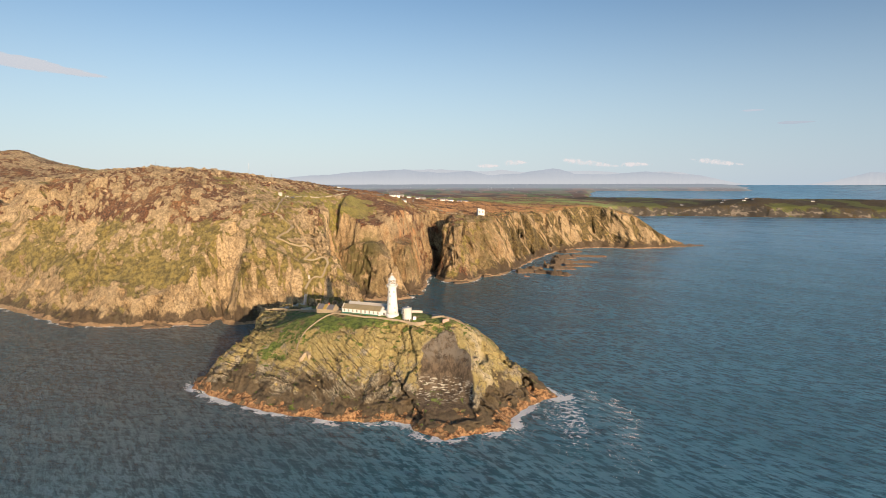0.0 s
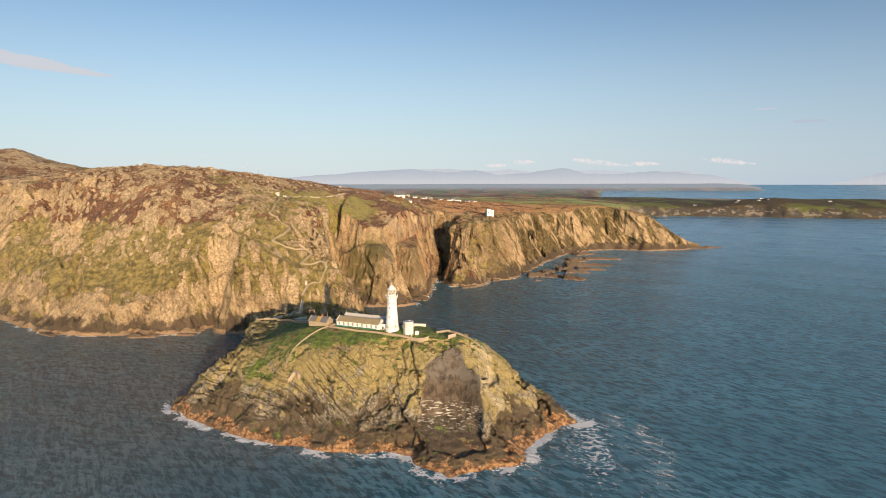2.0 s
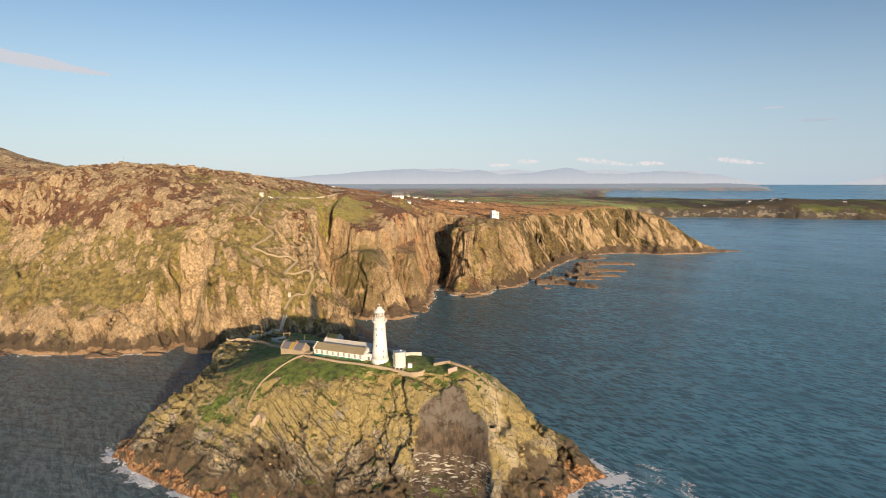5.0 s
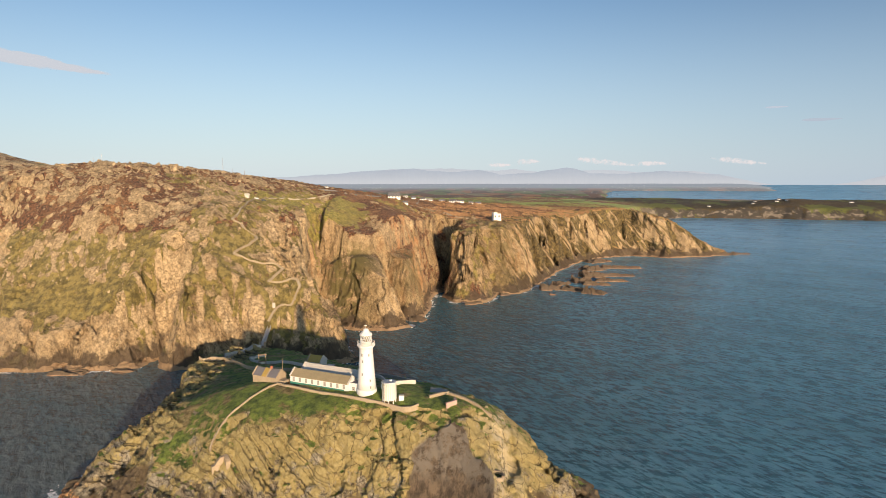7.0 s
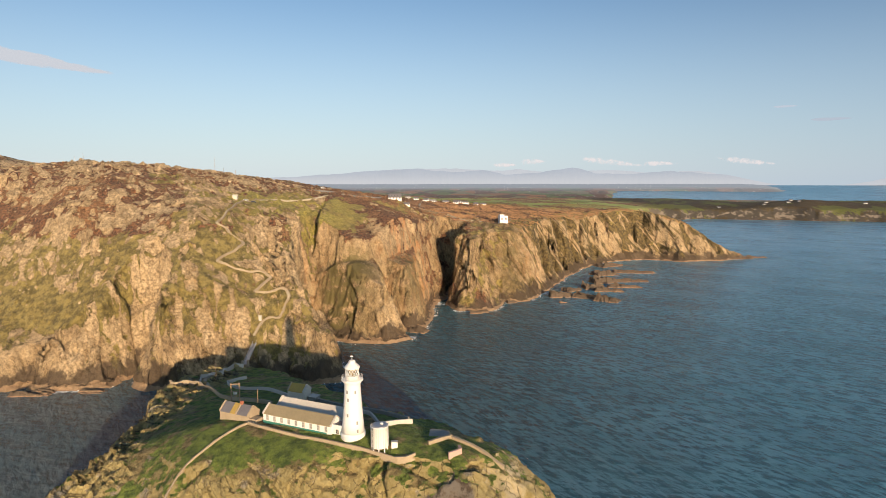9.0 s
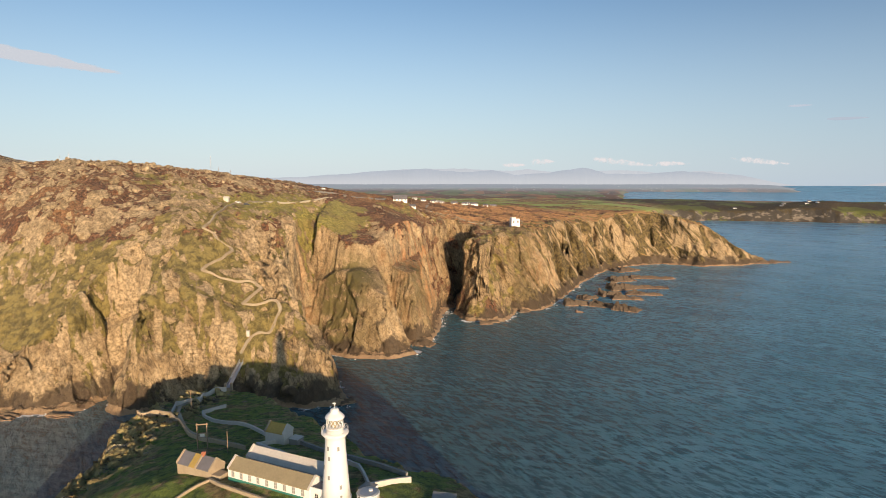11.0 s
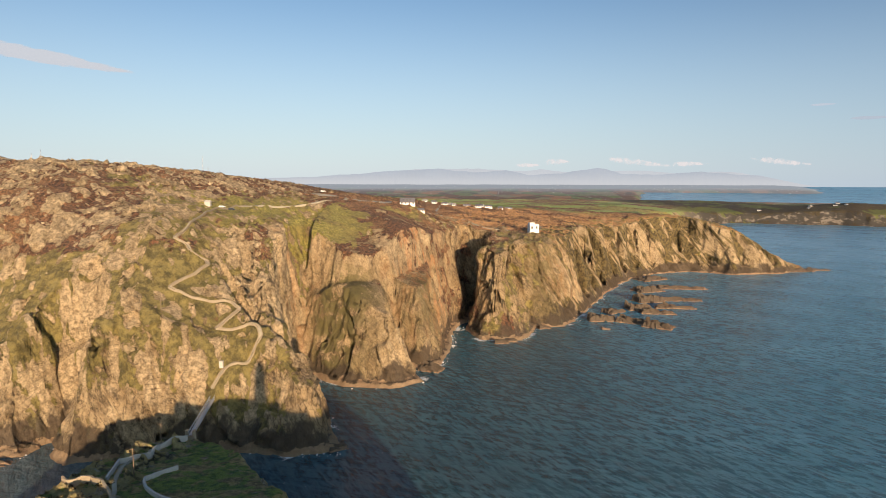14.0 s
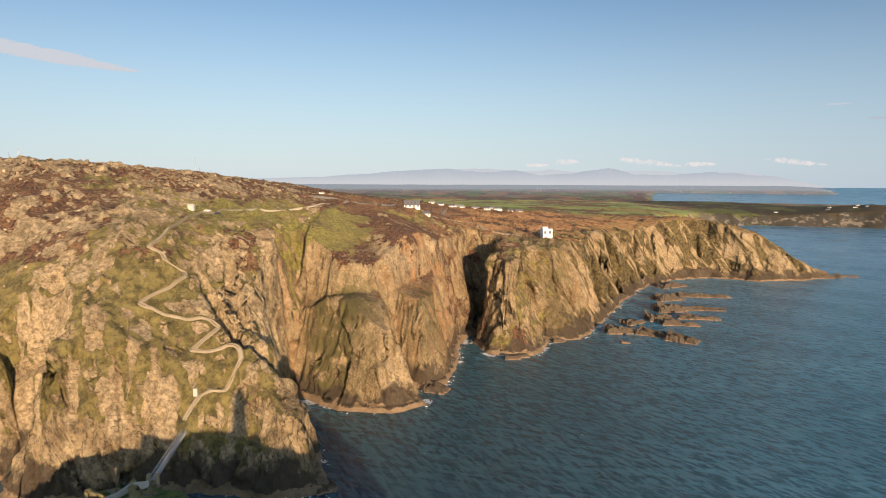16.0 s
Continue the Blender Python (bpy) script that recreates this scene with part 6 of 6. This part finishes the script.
part("wall", box(-1.8, 1.8, -1.2, 1.2, -1.5, 2.0, 0.05), PALE_STONE, gatehouse)
part("roof", gable_roof(-1.9, 1.9, -1.2, 1.2, 2.0, 3.0), PALE_STONE, gatehouse)
shelter = tagged(new("shelter"), "white stone shelter at the foot of the steps", "shelter")
shelter.location = (-115.2, 548.2, land_z(-115.2, 548.2))
part("wall", box(-0.9, 0.9, -0.6, 0.6, -2.0, 1.3, 0.05), PALE_STONE, shelter)
part("roof", box(-1.0, 1.0, -0.7, 0.7, 1.3, 1.45, 0.03), PALE_STONE, shelter)
for x, y, hi in ((-261.3, 863.6, 16), (-334.1, 737.7, 9), (-345, 742, 7)):
    mast = tagged(new("radio_mast"), "thin grey lattice mast on the skyline", "mast")
    mast.location = (x, y, land_z(x, y) - 0.5)
    for k in range(3):
        a = 2 * math.pi * k / 3
        part("mast_leg", rod((0.5 * math.cos(a), 0.5 * math.sin(a), 0), (0.15 * math.cos(a), 0.15 * math.sin(a), hi), 0.06, 5), METAL, mast)
    for j in range(int(hi / 1.6)):
        z, r = 1.6 * j, 0.5 - 0.35 * 1.6 * j / hi
        part("mast_brace", rod((r, 0, z), (-r / 2, r * 0.87, z + 1.5), 0.04, 4), METAL, mast)


# ---- rocks ----
def boulder_mesh(seed, flat=1.0):
    rnd = random.Random(seed)
    bm = bmesh.new()
    bmesh.ops.create_icosphere(bm, subdivisions=1, radius=1.0)
    for v in bm.verts:
        v.co = Vector((round(v.co.x * 1.6) / 1.6 * 0.5 + v.co.x * 0.5, v.co.y, v.co.z)) * rnd.uniform(0.72, 1.15)
        v.co.z *= flat
    return bm


def scatter(name, label, spots, material, seed, category):
    """Many loose angular rocks on the ground, as one heap."""
    rnd = random.Random(seed)
    kinds = []
    for k in range(8):
        bm = boulder_mesh(seed * 31 + k)
        bm.verts.ensure_lookup_table()
        kinds.append((np.array([v.co[:] for v in bm.verts]), np.array([[v.index for v in f.verts] for f in bm.faces])))
        bm.free()
    V, F, count = [], [], 0
    for x, y, z, r in spots:
        co, fa = kinds[rnd.randrange(8)]
        m = np.array(Euler((rnd.uniform(-0.6, 0.6), rnd.uniform(-0.6, 0.6), rnd.uniform(0, 6.3))).to_matrix())
        size = np.array([rnd.uniform(0.9, 1.6), rnd.uniform(0.7, 1.1), rnd.uniform(0.5, 0.9)]) * r
        V.append((co * size) @ m.T + np.array([x, y, z]))
        F.append(fa + count)
        count += len(co)
    return tagged(link_mesh(name, np.concatenate(V), np.concatenate(F), material, None, None, False), label, category, kind="stuff")


def pick(n, x0, x1, y0, y1, height_at, wanted, seed, r0, r1):
    rs = np.random.RandomState(seed)
    x, y = rs.uniform(x0, x1, n), rs.uniform(y0, y1, n)
    got = height_at(x[None], y[None])
    keep = wanted(x, y, got[0][0], got[1][0], got[2][0]) > rs.uniform(0, 1, n)
    r = r0 + (r1 - r0) * rs.uniform(0, 1, n) ** 3
    return [(a, b, c - 0.38 * d, d) for a, b, c, d in zip(x[keep], y[keep], got[0][0][keep], r[keep])]


hill = pick(26000, -470, -90, 530, 860, headland_height,
            lambda x, y, z, s, c: step(40, 70, z) * (0.30 + 0.7 * c) * step(12, 20, s) * step(-80, -130, x) * np.clip(2.4 * fbm(x, y, 11, 3, 701) + 0.7 * fbm(x, y, 60, 2, 703) + 0.30, 0, 1) * (0.12 + 0.88 * step(-160, -200, x)), 1, 0.35, 1.7)
scatter("boulders", "pale angular boulders scattered over the heather hill", hill, PALE_ROCK, 3, "rocks")
crest = pick(5000, -150, 75, 282, 372, islet_height, lambda x, y, z, s, c: step(8, 14, z) * step(34, 27, z) * step(-112, -90, x) * (1 - step(-14, -11, x) * step(25, 21, x) * step(336, 330, y)) * np.clip(0.2 + 1.4 * fbm(x, y, 18, 3, 711), 0, 0.8), 2, 0.35, 1.3)
scatter("boulders", "yellow lichened blocks lying on the islet slopes", crest, LICHEN_ROCK, 4, "rocks")


def skerry(x, y, length, wide, high, turn, seed, label):
    """A long dark tidal rock: tilted slabs in steps, low to the water."""
    k = tagged(new("sea_rock"), label, "rock", "tidal rocks below the cliffs")
    k.matrix_world = pose(x, y, 0, 0, 0, turn)
    nx, ny = 64, 34
    U, V = np.meshgrid(np.linspace(-1, 1, nx), np.linspace(-1, 1, ny))
    px, py = U * length / 2, V * wide / 2
    edge = 1 - np.maximum(np.abs(U) ** 2.2, np.abs(V) ** 2.2) - 0.34 * fbm(px, py, 6, 3, seed)
    _, plane, joint = facets(px * 0.28, py, 0 * px, 3.2, seed, 0.8)
    lay = (py + 0.12 * px + 1.4 * fbm(px, py, 9, 2, seed + 3)) / 3.6
    lay = lay - np.floor(lay)
    body = 0.40 + 0.50 * (1 - lay) + 0.40 * plane + 0.55 * fbm(px, py, 12, 2, seed + 2) - 0.25 * step(0.14, 0.0, joint)
    Z = np.where(edge > 0, high * np.clip(edge * 3.5, 0, 1) * np.maximum(body, 0.12) * (1.0 - 0.25 * U), 0) - 0.9
    jx, jy = 0.5 * fbm(px, py, 2.5, 2, seed + 8), 0.5 * fbm(px, py, 2.5, 2, seed + 9)
    link_mesh("rock_mass", np.stack([px + jx, py + jy, Z], -1).reshape(-1, 3), grid_faces(ny, nx), SKERRY_ROCK, k, None, False)
    return k


def skerry_material():
    m = Nodes("tidal_rock", 0.8)
    z = m.split(m.pos)[2]
    c = m.mix(m.noise(m.pos, 0.6, 6, 0.7), (0.030, 0.022, 0.017), (0.19, 0.135, 0.085))
    c = m.mix(m.ramp(m.math("ADD", z, m.ramp(m.noise(m.pos, 0.3, 4), 0.3, 0.7, -0.5, 0.5)), 0.75, 0.45, 0, 0.75), c, (0.34, 0.22, 0.13))
    return m.done(c, m.bump(m.noise(m.pos, 0.8, 6, 0.7), 0.9, 0.8))


SKERRY_ROCK = skerry_material()
for i, (x, y, a, w, h, t) in enumerate(((121, 814, 26, 12, 6.5, 5), (146, 808, 26, 14, 5.0, -28), (164, 790, 26, 14, 6.0, -32), (180, 846, 34, 11, 4.0, -4), (168, 865, 26, 16, 6.0, 10), (205, 872, 40, 11, 4.0, -5),
                                        (188, 905, 30, 18, 8.0, 15), (222, 912, 50, 12, 3.6, 2), (250, 985, 60, 16, 3.6, -4), (205, 965, 34, 20, 6.0, 20), (118, 782, 8, 6, 2.2, 0), (140, 850, 22, 14, 4.0, 40),
                                        (232, 1050, 44, 24, 5.0, 30), (450, 1132, 60, 18, 5.0, 6), (492, 1146, 34, 12, 3.2, 2), (-22, 662, 16, 12, 6.0, -20), (34, 737, 12, 7, 3.0, 10), (66, 782, 12, 8, 3.0, 20),
                                        (28, 732, 12, 8, 3.4, 0), (-58, 540, 10, 7, 3.4, 30), (-145, 445, 9, 7, 4.0, 60), (-238, 512, 26, 8, 3.0, 5), (-205, 516, 16, 6, 2.6, 10), (-318, 520, 22, 8, 3.0, -30))):
    skerry(x, y, a, w, h, t, 800 + i, "dark layered tidal rock with a pale waterline" if i < 15 else "dark rock at the foot of the cliff")


# ---- surf ----
def surf_material():
    m = Nodes("white_foam", 0.9)
    g = m.noise(m.pos, 1.4, 4)
    return m.done(m.mix(g, (0.80, 0.82, 0.82), (0.95, 0.95, 0.94)), m.bump(g, 0.6, 0.2))


FOAM = surf_material()


def surf_spots(n, x0, x1, y0, y1, height_at, wanted, seed, r0, r1):
    rs = np.random.RandomState(seed)
    x, y = rs.uniform(x0, x1, n), rs.uniform(y0, y1, n)
    s = height_at(x[None], y[None])[1][0]
    keep = wanted(x, y, s) > rs.uniform(0, 1, n)
    r = r0 + (r1 - r0) * rs.uniform(0, 1, n) ** 4
    return [(a, b, -0.25 * d, d) for a, b, d in zip(x[keep], y[keep], r[keep])]


def band(s, a, b):
    return step(-a, -b, s) * step(1.5, 0.0, s)


near = surf_spots(90000, -165, 95, 262, 400, islet_height,
                  lambda x, y, s: band(s, 7, 2) * step(-0.02, 0.22, fbm(x, y, 11, 3, 401)) * step(-0.25, 0.2, fbm(x, y, 2.5, 2, 403)), 11, 0.14, 0.6)
wake_x = lambda y: 84 + 14 * np.sin((y - 255) / 34.0)
near += surf_spots(26000, 40, 125, 225, 350, islet_height,
                   lambda x, y, s: step(0, -6, s) * np.exp(-((x - wake_x(y)) / 7.0) ** 2) * step(230, 300, y) * step(0.0, 0.3, fbm(x + 0.6 * y, y, 7, 4, 409)), 12, 0.12, 0.42)
scatter("surf", "white broken surf along the islet rocks", near, FOAM, 13, "surf")
below = surf_spots(130000, -360, 330, 495, 1130, headland_height,
                   lambda x, y, s: band(s, 4.5, 1.2) * step(0.02, 0.25, fbm(x, y, 16, 3, 405)), 14, 0.3, 1.0)
scatter("surf", "thin white surf along the foot of the cliffs", below, FOAM, 15, "surf")
